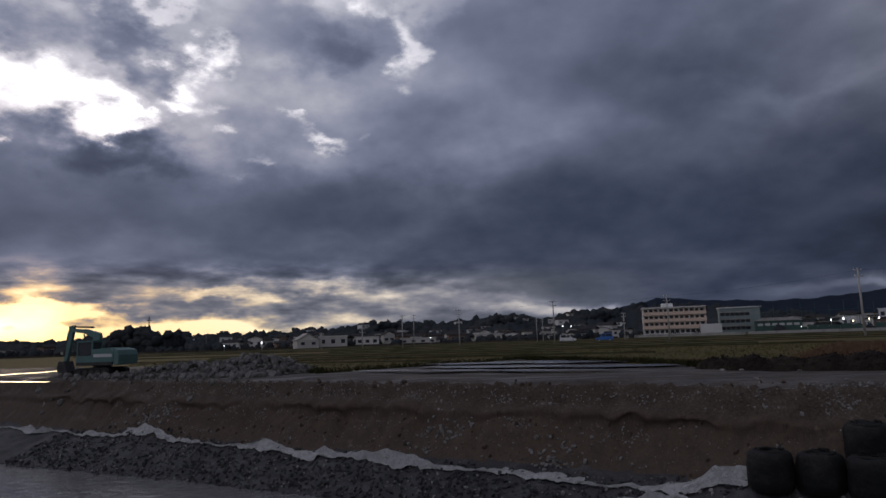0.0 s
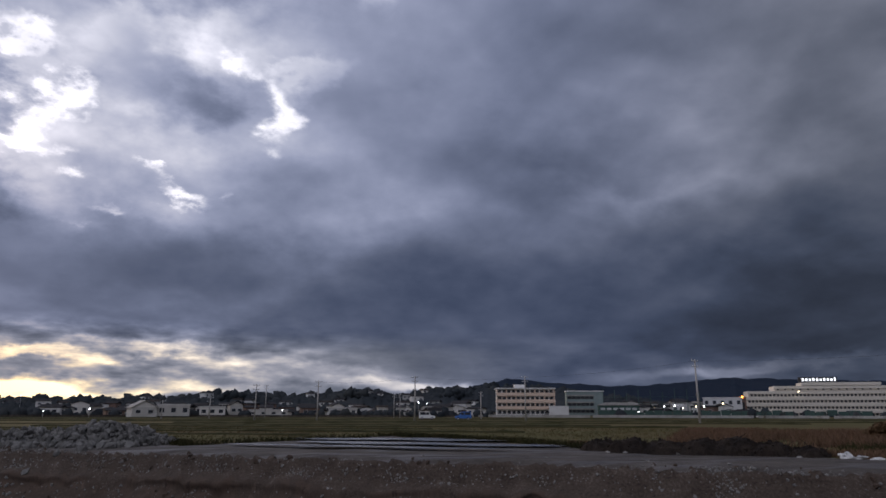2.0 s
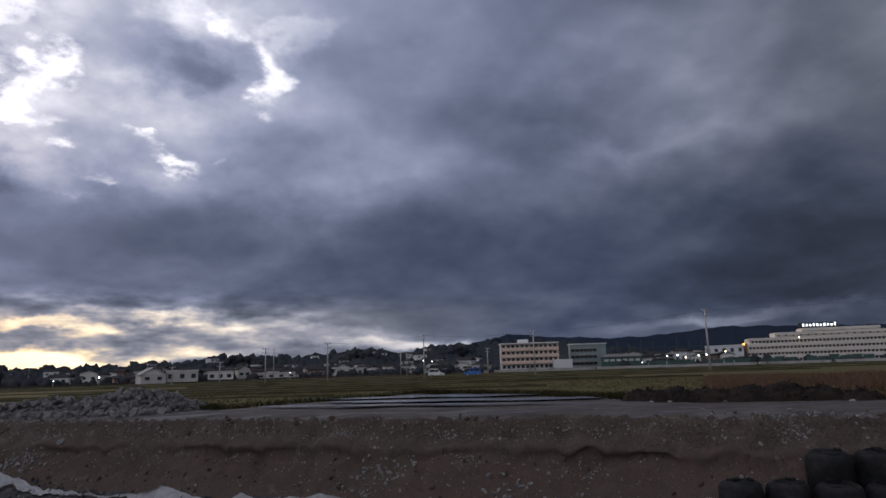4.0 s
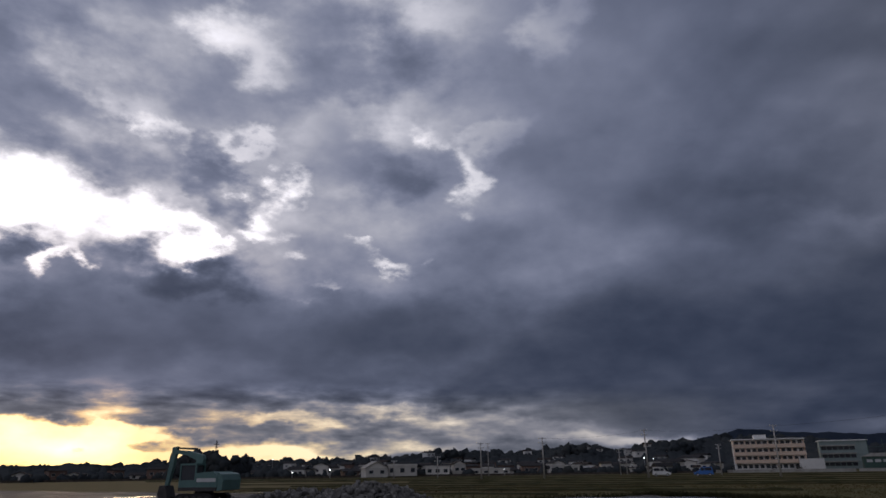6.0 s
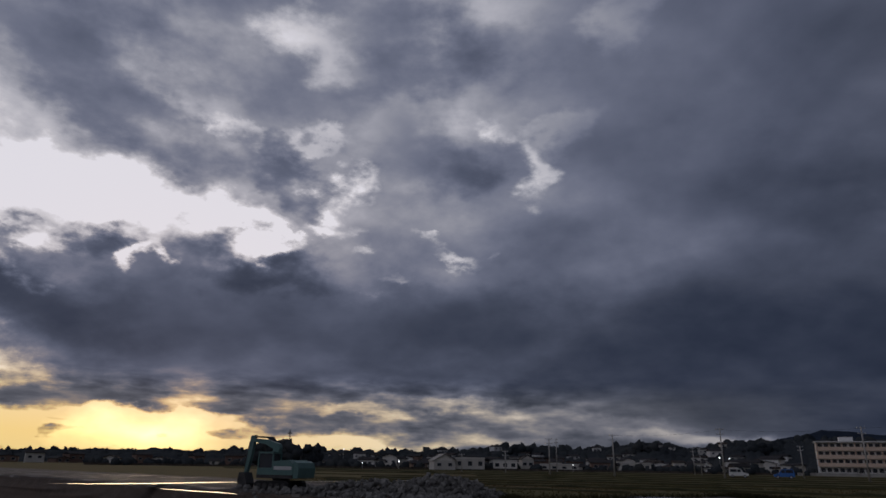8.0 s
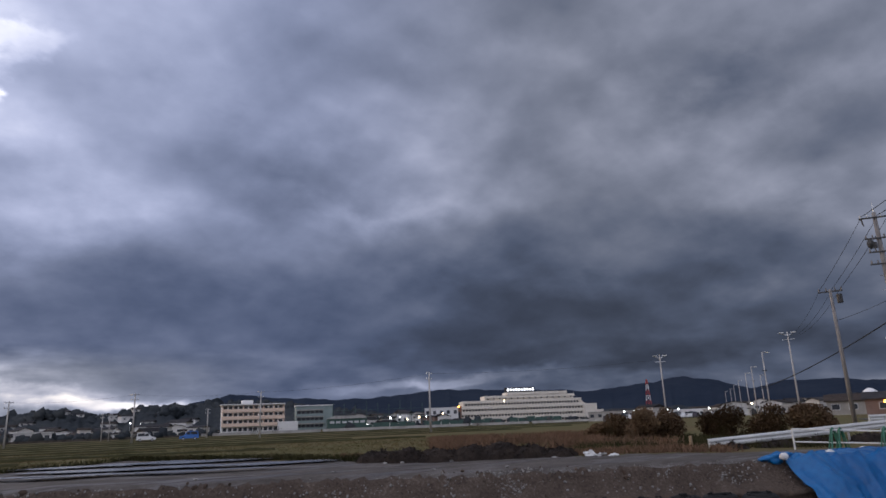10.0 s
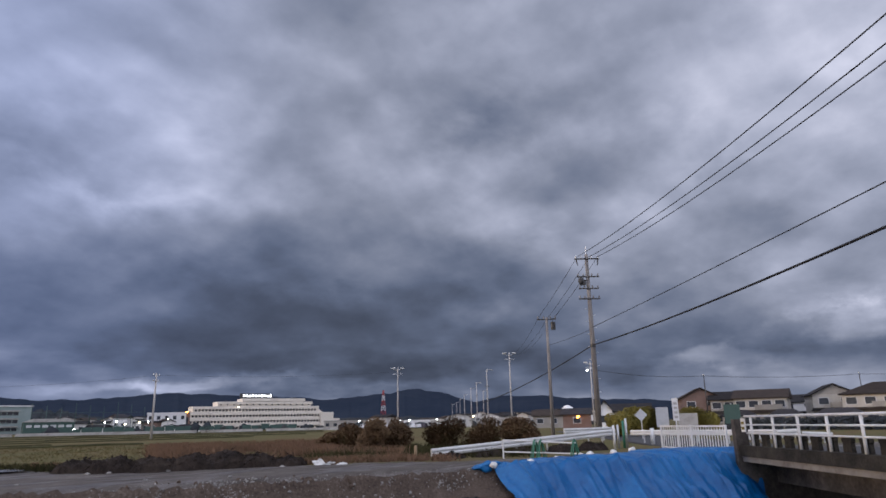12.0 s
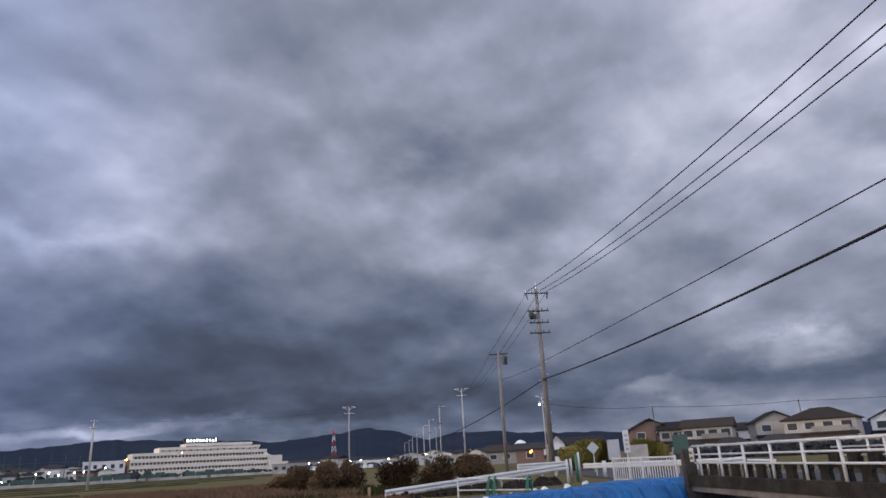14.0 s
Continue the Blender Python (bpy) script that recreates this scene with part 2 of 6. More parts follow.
# ---- materials ----
def material(name, colours, scale=1.0, rough=0.9, metal=0.0, bump=0.0, bump_scale=None, stretch=(1, 1, 1), detail=6, vary=0.0, spec=0.3, fine_mix=0.35, emit=0.0):
    """A surface whose base colour wanders between the given ones at two scales, with relief; vary: spread from thing to thing."""
    m = bpy.data.materials.new(name)
    m.use_nodes = True
    t = m.node_tree
    b = t.nodes["Principled BSDF"]
    b.inputs["Roughness"].default_value, b.inputs["Metallic"].default_value = rough, metal
    b.inputs["Specular IOR Level"].default_value = spec
    co = t.nodes.new("ShaderNodeTexCoord")
    mp = t.nodes.new("ShaderNodeMapping")
    mp.inputs[3].default_value = stretch
    t.links.new(co.outputs["Object"], mp.inputs[0])
    n1, n2 = t.nodes.new("ShaderNodeTexNoise"), t.nodes.new("ShaderNodeTexNoise")
    for n, s in ((n1, scale), (n2, scale * 9)):
        t.links.new(mp.outputs[0], n.inputs["Vector"])
        n.inputs["Scale"].default_value, n.inputs["Detail"].default_value, n.inputs["Roughness"].default_value = s, detail, 0.6
    mix = t.nodes.new("ShaderNodeMix")
    mix.inputs[0].default_value = fine_mix
    t.links.new(n1.outputs["Fac"], mix.inputs[2])
    t.links.new(n2.outputs["Fac"], mix.inputs[3])
    r = t.nodes.new("ShaderNodeValToRGB")
    while len(r.color_ramp.elements) < len(colours):
        r.color_ramp.elements.new(0.5)
    for k, (e, c) in enumerate(zip(r.color_ramp.elements, colours)):
        e.position, e.color = 0.34 + 0.32 * k / max(1, len(colours) - 1), (*c, 1)
    t.links.new(mix.outputs[0], r.inputs[0])
    out = r.outputs[0]
    if vary:
        info, hsv = t.nodes.new("ShaderNodeObjectInfo"), t.nodes.new("ShaderNodeHueSaturation")
        rng = t.nodes.new("ShaderNodeMapRange")
        rng.inputs[3].default_value, rng.inputs[4].default_value = 1 - vary, 1 + vary
        t.links.new(info.outputs["Random"], rng.inputs[0])
        t.links.new(rng.outputs[0], hsv.inputs["Value"])
        t.links.new(out, hsv.inputs["Color"])
        out = hsv.outputs[0]
    t.links.new(out, b.inputs["Base Color"])
    if bump:
        bp, nb = t.nodes.new("ShaderNodeBump"), t.nodes.new("ShaderNodeTexNoise")
        t.links.new(co.outputs["Object"], nb.inputs["Vector"])
        nb.inputs["Scale"].default_value, nb.inputs["Detail"].default_value = bump_scale or scale * 12, 5
        bp.inputs["Strength"].default_value, bp.inputs["Distance"].default_value = bump, 0.05
        t.links.new(nb.outputs["Fac"], bp.inputs["Height"])
        t.links.new(bp.outputs[0], b.inputs["Normal"])
    if emit:
        b.inputs["Emission Color"].default_value, b.inputs["Emission Strength"].default_value = (*colours[0], 1), emit
    return m


def wet_patches(m, scale, stretch, low, high):
    """Gives a ground material wet places, smoother and darker than the rest."""
    t = m.node_tree
    b = t.nodes["Principled BSDF"]
    co, mp, n = t.nodes.new("ShaderNodeTexCoord"), t.nodes.new("ShaderNodeMapping"), t.nodes.new("ShaderNodeTexNoise")
    mp.inputs[2].default_value, mp.inputs[3].default_value = (0, 0, radians(30)), stretch
    t.links.new(co.outputs["Object"], mp.inputs[0])
    t.links.new(mp.outputs[0], n.inputs["Vector"])
    n.inputs["Scale"].default_value, n.inputs["Detail"].default_value, n.inputs["Roughness"].default_value = scale, 7, 0.65
    r = t.nodes.new("ShaderNodeMapRange")
    r.interpolation_type = "SMOOTHSTEP"
    for s, v in zip(r.inputs[1:5], (0.48, 0.58, high, low)):
        s.default_value = v
    t.links.new(n.outputs["Fac"], r.inputs[0])
    t.links.new(r.outputs[0], b.inputs["Roughness"])


SOIL = material("bank soil", [(0.032, 0.023, 0.018), (0.092, 0.063, 0.047), (0.060, 0.044, 0.034), (0.14, 0.102, 0.078)], 0.9, 0.95, bump=1.0, bump_scale=4, stretch=(1.7, 1.7, 0.3), fine_mix=0.38)
SCREE = material("gravelly topsoil", [(0.030, 0.022, 0.017), (0.066, 0.048, 0.037), (0.088, 0.066, 0.052), (0.15, 0.122, 0.10)], 1.3, 0.95, bump=1.0, bump_scale=14, fine_mix=0.6)
TERRACE = material("wet gravel terrace", [(0.014, 0.014, 0.016), (0.038, 0.037, 0.039), (0.085, 0.083, 0.083)], 1.2, 0.7, bump=0.8, bump_scale=9)
GRAVEL = material("muddy gravel", [(0.045, 0.037, 0.031), (0.085, 0.073, 0.064), (0.14, 0.124, 0.112)], 0.5, 0.9, bump=0.5, bump_scale=8, spec=0.25)
wet_patches(GRAVEL, 0.35, (0.5, 2.2, 1), 0.5, 0.95)
GRASS = material("stubble field", [(0.080, 0.058, 0.028), (0.125, 0.094, 0.044), (0.092, 0.088, 0.036), (0.17, 0.124, 0.068)], 0.05, 1.0, bump=0.6, bump_scale=3, stretch=(0.5, 3.0, 1), spec=0.1)
DRY = material("dry grass", [(0.11, 0.066, 0.042), (0.17, 0.105, 0.068), (0.09, 0.06, 0.036)], 0.4, 1.0, spec=0.1)
GREEN = material("rough green grass", [(0.024, 0.025, 0.011), (0.042, 0.041, 0.017), (0.058, 0.047, 0.023)], 0.3, 1.0, spec=0.1)
WATER = material("river water", [(0.15, 0.148, 0.15), (0.20, 0.195, 0.195)], 0.5, 0.12, bump=0.9, bump_scale=2.2, spec=1.0)
PUDDLE = material("puddle water", [(0.13, 0.125, 0.13), (0.19, 0.185, 0.185)], 0.3, 0.2, bump=0.12, bump_scale=1.5, spec=0.5)
ASPHALT = material("asphalt", [(0.045, 0.045, 0.048), (0.075, 0.075, 0.078)], 0.4, 0.85, bump=0.3, bump_scale=30)
CONCRETE = material("weathered concrete", [(0.20, 0.19, 0.175), (0.34, 0.33, 0.31), (0.42, 0.41, 0.39)], 0.5, 0.9, bump=0.3, bump_scale=12, vary=0.06)
STAINCON = material("streaked brown concrete", [(0.10, 0.085, 0.07), (0.17, 0.15, 0.13), (0.22, 0.20, 0.175)], 0.7, 0.9, bump=0.3, bump_scale=10)
# darker than its stains alone: under-deck shade is put into the base colour
DARKCON = material("stained and shade-darkened concrete", [(0.026, 0.022, 0.019), (0.064, 0.054, 0.046), (0.12, 0.104, 0.088)], 0.8, 0.9, bump=0.4, bump_scale=10)
BLACKCON = material("near-black concrete", [(0.012, 0.011, 0.010), (0.028, 0.025, 0.021), (0.055, 0.048, 0.038)], 1.4, 0.95, bump=0.5, bump_scale=9, spec=0.15)
POLE = material("spun concrete pole", [(0.15, 0.135, 0.125), (0.24, 0.22, 0.205)], 0.6, 0.85, vary=0.08)
PALEPOLE = material("pale concrete pole", [(0.34, 0.32, 0.30), (0.46, 0.44, 0.42)], 0.6, 0.85, vary=0.1)
TEALGREY = material("grey-green facade", [(0.20, 0.26, 0.255), (0.28, 0.335, 0.33)], 0.3, 0.7)
DARKCAR = material("dark plum car paint", [(0.03, 0.022, 0.03), (0.045, 0.035, 0.045)], 0.8, 0.3, spec=0.6)
WHITE = material("white painted steel", [(0.50, 0.50, 0.49), (0.66, 0.66, 0.65)], 0.8, 0.45, spec=0.5)
GALV = material("galvanised steel", [(0.42, 0.43, 0.44), (0.58, 0.59, 0.60)], 1.2, 0.42, metal=0.6, vary=0.08)
STEEL = material("dark steel", [(0.04, 0.04, 0.042), (0.09, 0.085, 0.08)], 2.0, 0.55, metal=0.5)
CABLE = material("black cable", [(0.012, 0.012, 0.014), (0.02, 0.02, 0.022)], 2.0, 0.6)
TARP = material("blue plastic tarp", [(0.001, 0.060, 0.19), (0.002, 0.098, 0.28), (0.005, 0.135, 0.35)], 0.6, 0.38, bump=0.7, bump_scale=4, spec=0.35)
SHEET = material("dirty white sheet", [(0.14, 0.135, 0.13), (0.40, 0.395, 0.39), (0.26, 0.255, 0.25), (0.50, 0.50, 0.50)], 2.2, 0.6, bump=0.9, bump_scale=4)
BAGWHITE = material("white sandbag cloth", [(0.55, 0.54, 0.52), (0.74, 0.73, 0.71)], 3.0, 0.85, bump=0.4, bump_scale=20)
BAGBLACK = material("black bulk bag cloth", [(0.005, 0.005, 0.005), (0.010, 0.0098, 0.0095), (0.03, 0.028, 0.027)], 1.8, 0.75, bump=1.0, bump_scale=5)
STONE = material("broken rock", [(0.09, 0.085, 0.08), (0.17, 0.165, 0.155), (0.25, 0.24, 0.23)], 1.5, 0.9, bump=0.5, bump_scale=14, vary=0.3)
PEBBLE = material("pale pebble", [(0.16, 0.15, 0.14), (0.34, 0.325, 0.305)], 3.0, 0.9, vary=0.3)
BRUSH = material("dark heaped spoil", [(0.010, 0.008, 0.007), (0.024, 0.018, 0.015), (0.046, 0.035, 0.027)], 1.6, 0.95, bump=1.0, bump_scale=8, spec=0.15)
LEAFRED = material("russet shrub leaf", [(0.055, 0.036, 0.018), (0.105, 0.062, 0.032), (0.068, 0.058, 0.022)], 0.8, 0.8, vary=0.25, spec=0.2)
LEAFGOLD = material("olive shrub leaf", [(0.075, 0.075, 0.02), (0.20, 0.16, 0.035), (0.12, 0.12, 0.03)], 0.7, 0.8, vary=0.25, spec=0.2)
# foliage lightened towards blue-grey: aerial haze put into the base colour
HAZEWOOD = material("hazed woodland", [(0.026, 0.031, 0.037), (0.044, 0.050, 0.055), (0.066, 0.069, 0.068)], 0.03, 1.0, spec=0.0)
# the blue of the distant air is mixed into the mountains' own colour
HAZEMOUNT = material("hazed far mountain", [(0.020, 0.028, 0.045), (0.032, 0.041, 0.058)], 0.002, 1.0, spec=0.0)
BARK = material("twig bark", [(0.06, 0.042, 0.03), (0.11, 0.08, 0.06)], 3.0, 0.95)
GLASS = material("window glass", [(0.03, 0.035, 0.045), (0.05, 0.055, 0.065)], 0.6, 0.14, spec=0.3)
LAMPLIGHT = material("warm lamp", [(1.0, 0.82, 0.55), (1.0, 0.82, 0.55)], emit=5.0)
LAMPWHITE = material("white lamp", [(0.95, 0.97, 1.0), (0.95, 0.97, 1.0)], emit=5.0)
SIGNWHITE = material("lit white sign face", [(0.9, 0.93, 1.0), (0.9, 0.93, 1.0)], emit=1.3)
LAMPORANGE = material("orange lamp", [(1.0, 0.38, 0.06), (1.0, 0.38, 0.06)], emit=5.0)
PLASTER = material("pale house plaster", [(0.30, 0.28, 0.25), (0.42, 0.395, 0.36)], 0.4, 0.9, vary=0.3)
PLASTERW = material("white render", [(0.66, 0.65, 0.63), (0.78, 0.77, 0.76)], 0.3, 0.85, vary=0.08)
FARWALL = material("pale far house wall", [(0.52, 0.50, 0.47), (0.68, 0.66, 0.63)], 0.4, 0.9, vary=0.22)
# hospital walls shifted to cream: the sun's warmth is in the base colour
CREAM = material("sun-warmed facade tile", [(0.62, 0.57, 0.50), (0.72, 0.67, 0.59)], 0.3, 0.85)
# salmon holds the orange evening light on the school balconies
PINK = material("facade paint with sunset tint", [(0.66, 0.50, 0.40), (0.74, 0.58, 0.47)], 0.3, 0.85)
ROOF = material("dark roof tile", [(0.020, 0.019, 0.021), (0.046, 0.043, 0.044)], 1.0, 0.85, vary=0.35, spec=0.12)
ROOFBROWN = material("brown roof tile", [(0.028, 0.022, 0.019), (0.055, 0.043, 0.037)], 1.0, 0.85, vary=0.25, spec=0.12)
BRICKRED = material("red brown siding", [(0.16, 0.105, 0.085), (0.23, 0.155, 0.13)], 1.0, 0.85)
TEAL = material("teal machine paint", [(0.07, 0.145, 0.135), (0.11, 0.205, 0.19)], 0.9, 0.5, spec=0.5)
RED = material("red paint", [(0.30, 0.045, 0.04), (0.38, 0.06, 0.05)], 1.0, 0.5)
GREENPAINT = material("green painted steel", [(0.015, 0.10, 0.06), (0.03, 0.16, 0.10)], 1.5, 0.5, spec=0.5)
NETGREEN = material("green net", [(0.045, 0.085, 0.075), (0.075, 0.12, 0.105)], 0.2, 0.9)
BLUECAR = material("blue car paint", [(0.02, 0.12, 0.42), (0.03, 0.15, 0.48)], 0.8, 0.3, spec=0.6)
WHITECAR = material("white car paint", [(0.70, 0.70, 0.70), (0.78, 0.78, 0.78)], 0.8, 0.3, spec=0.6)
RUBBER = material("black rubber", [(0.014, 0.014, 0.014), (0.03, 0.03, 0.03)], 3.0, 0.8)
WOOD = material("bare timber", [(0.22, 0.16, 0.10), (0.34, 0.26, 0.17)], 2.0, 0.85, stretch=(4, 4, 0.6))


# ---- shapes ----
class Geo:
    """Vertices and faces of one mesh, gathered from simple pieces."""

    def __init__(self):
        self.v, self.f = [], []

    def add(self, verts, faces):
        k = len(self.v)
        self.v += [tuple(p) for p in verts]
        self.f += [tuple(i + k for i in face) for face in faces]
        return self

    def box(self, x0, x1, y0, y1, z0, z1, m=None):
        c = [Vector((x, y, z)) for z in (z0, z1) for x, y in ((x0, y0), (x1, y0), (x1, y1), (x0, y1))]
        c = [m @ p for p in c] if m else c
        return self.add(c, [(3, 2, 1, 0), (4, 5, 6, 7), (0, 1, 5, 4), (1, 2, 6, 5), (2, 3, 7, 6), (3, 0, 4, 7)])

    def rod(self, a, b, r0, r1=None, n=8):
        a, b = Vector(a), Vector(b)
        r1 = r0 if r1 is None else r1
        q = (b - a).to_track_quat("Z", "Y")
        ring = [q @ Vector((math.cos(2 * math.pi * k / n), math.sin(2 * math.pi * k / n), 0)) for k in range(n)]
        self.add([a + p * r0 for p in ring] + [b + p * r1 for p in ring],
                 [(k, (k + 1) % n, n + (k + 1) % n, n + k) for k in range(n)] + [tuple(range(n - 1, -1, -1)), tuple(range(n, 2 * n))])
        return self

    def tube(self, pts, r, n=6):
        pts = [Vector(p) for p in pts]
        verts, faces = [], []
        for k, p in enumerate(pts):
            d = pts[min(k + 1, len(pts) - 1)] - pts[max(k - 1, 0)]
            q = d.to_track_quat("Z", "Y")
            verts += [p + q @ Vector((r * math.cos(2 * math.pi * j / n), r * math.sin(2 * math.pi * j / n), 0)) for j in range(n)]
        for k in range(len(pts) - 1):
            faces += [(k * n + j, k * n + (j + 1) % n, (k + 1) * n + (j + 1) % n, (k + 1) * n + j) for j in range(n)]
        faces += [tuple(range(n - 1, -1, -1)), tuple(range((len(pts) - 1) * n, len(pts) * n))]
        return self.add(verts, faces)

    def prism(self, outline, y0, y1):
        """An outline in x and z, drawn out along y."""
        n = len(outline)
        return self.add([(x, y0, z) for x, z in outline] + [(x, y1, z) for x, z in outline],
                        [(k, (k + 1) % n, n + (k + 1) % n, n + k) for k in range(n)] + [tuple(range(n - 1, -1, -1)), tuple(range(n, 2 * n))])

    def lump(self, centre, size, rough=0.25, seed=0, sub=1, turn=0.0):
        """A rough stone or clod."""
        bm = bmesh.new()
        bmesh.ops.create_icosphere(bm, subdivisions=sub, radius=1)
        rnd = random.Random(seed)
        off = Vector((rnd.random() * 50, rnd.random() * 50, rnd.random() * 50))
        q = Euler((rnd.random() * 3 * (turn or 1), rnd.random() * 3 * (turn or 1), rnd.random() * 6)).to_matrix() if turn >= 0 else Matrix.Identity(3)
        vs = []
        for v in bm.verts:
            p = v.co * (1 + rough * 2 * (noise.noise(v.co * 1.3 + off)))
            vs.append(Vector(centre) + q @ Vector((p.x * size[0], p.y * size[1], p.z * size[2])))
        bm.verts.index_update()
        self.add(vs, [tuple(v.index for v in f.verts) for f in bm.faces])
        bm.free()
        return self

    def mesh(self, name, mats, smooth=False, pick=None):
        me = bpy.data.meshes.new(name)
        me.from_pydata(self.v, [], self.f)
        for m in mats if isinstance(mats, (list, tuple)) else [mats]:
            me.materials.append(m)
        if pick:
            for p in me.polygons:
                p.material_index = pick(p)
        if smooth:
            me.polygons.foreach_set("use_smooth", [True] * len(me.polygons))
        me.update()
        return me


def part(name, geo, mat, parent, label="", smooth=False):
    ob = new(name, geo.mesh(name, mat, smooth))
    ob.parent = parent
    return tagged(ob, label)


def thing(name, m, label, category, group=""):
    """An Empty at a thing's base, under which its parts hang."""
    ob = new(name)
    ob.empty_display_size = 0.2
    ob.matrix_basis = m
    return tagged(ob, label, category, group)


def solid(name, geo, mat, label, category, group="", kind="", smooth=False, m=None, pick=None):
    ob = new(name, geo.mesh(name, mat, smooth, pick))
    if m:
        ob.matrix_basis = m
    return tagged(ob, label, category, group, kind)


def polar(az, d, z=0.0):
    return Vector((d * math.sin(radians(az)), d * math.cos(radians(az)), z))


UX, UY = 0.862, -0.507  # along the river
NX, NY = 0.507, 0.862   # across it, away from the camera


def river(s, n, z=0.0):
    return Vector((UX * s + NX * n, UY * s + NY * n, z))


RIVER_TURN = math.degrees(math.atan2(UY, UX))


def fbm(x, y, scale, seed=0.0, octaves=4):
    v, a = 0.0, 1.0
    for _ in range(octaves):
        v += a * noise.noise(Vector((x / scale, y / scale, seed)))
        scale, a = scale / 2.1, a * 0.5
    return v


# ---- the ground: one sheet, with the river cut into it ----
EDGE, TOE, SHORE = 22.4, 20.4, 16.6
WATER_Z = -3.7


def edge_at(s):
    return EDGE + 0.7 * fbm(s, 3, 9, 7.0)


def shore_at(s):
    """Where the terrace dips under the water."""
    return float(np.interp(s, [-40, -32, -20, -11, 0], [16.3, 16.7, 17.8, 18.2, 18.2]))


def ground_z(s, n):
    """Height of the ground at a place along and across the river."""
    e = edge_at(s)
    if n >= e:
        z = 0.05 * fbm(s, n, 5, 1.0) if n < 90 else 0.0
        return z - 0.35 * math.exp(-((n - e) / 0.5) ** 2) * 0.5
    if n > e - 2.1:
        k = (e - n) / 2.1
        z = -2.55 * (k ** 0.8)
        runnel = max(0.0, 1 - 5 * abs(noise.noise(Vector((s * 0.55 + 0.12 * z, 0.15 * z, 31.0))))) * 0.22 + 0.10 * fbm(s, z, 0.7, 14.0, 3)
        return z + (0.18 * fbm(s, z * 3, 1.6, 4.0) - runnel) * math.sin(math.pi * min(1, k * 1.05))
    if n > SHORE - 3:
        k = (e - 2.1 - n) / (e - 2.1 - shore_at(s))
        return -2.55 - 1.15 * k + 0.10 * fbm(s, n, 1.2, 9.0)
    if n > 6:
        return -5.0
    if n > 1.6:
        return -5.0 * (n - 1.6) / 4.4
    return 0.0


def spread(parts):
    out = []
    for a, b, step in parts:
        out += [float(x) for x in np.arange(a, b, step)]
    return out + [parts[-1][1]]


S_LINES = spread([(-4000, -1000, 500), (-1000, -200, 80), (-200, -60, 10), (-60, -36, 2), (-36, 32, 0.15), (34, 60, 2), (60, 200, 10), (200, 1000, 80), (1000, 4000, 500)])
N_LINES = spread([(-3000, -200, 400), (-200, -10, 20), (-10, 0, 2), (0, 14, 1), (14, 19, 0.4), (19, 21.4, 0.14), (21.4, 23.6, 0.06), (23.6, 34, 0.4), (34, 60, 2), (60, 200, 10), (200, 1000, 80), (1000, 4600, 400)])


def mud_limit(s):
    """How far the bare mud reaches behind the bank."""
    return float(np.interp(s, [-60, -40, -26, -21, -17, -6, -2, 8, 14, 30], [38, 37, 30, 28, 44, 36.5, 31, 28.3, 27.2, 27])) + 1.2 * fbm(s, 0, 6, 2.0)


def ground_kind(p):
    x, y, z = p.center
    s, n = UX * x + UY * y, NX * x + NY * y
    if n < 1.6:
        return 2
    if n < edge_at(s) - 2.1:
        return 1
    if n < edge_at(s) - 0.72 + 0.25 * fbm(s, 7, 2.0, 8.0):
        return 0
    if n < edge_at(s) + 0.04:
        return 4
    return 2 if n < mud_limit(s) + 0.5 * fbm(s * 3, n * 3, 1.0, 6.0) else 3


g = Geo()


def lip(s, n):
    """How far the gravelly layer hangs out over the washed soil below it."""
    return 0.34 * max(0.0, 0.7 + 0.8 * fbm(s, 1, 4, 12.0)) * math.exp(-((n - edge_at(s) + 0.62) / 0.14) ** 2)


g.v = [tuple(river(s, n - lip(s, n), ground_z(s, n))) for n in N_LINES for s in S_LINES]
w = len(S_LINES)
g.f = [(j * w + i, j * w + i + 1, (j + 1) * w + i + 1, (j + 1) * w + i) for j in range(len(N_LINES) - 1) for i in range(w - 1)]
solid("ground", g, [SOIL, TERRACE, GRAVEL, GRASS, SCREE], "stubble fields and muddy gravel behind a cut river bank of brown soil", "ground", kind="structure", smooth=True, pick=ground_kind)

g = Geo()
g.v = [tuple(river(s, n, WATER_Z)) for n in (4.0, 10.0, 19.5) for s in (-900, -60, 0, 60, 900)]
g.f = [(j * 5 + i, j * 5 + i + 1, (j + 1) * 5 + i + 1, (j + 1) * 5 + i) for j in range(2) for i in range(4)]
solid("river_water", g, WATER, "grey rippled river water at the foot of the bank", "water", kind="structure")

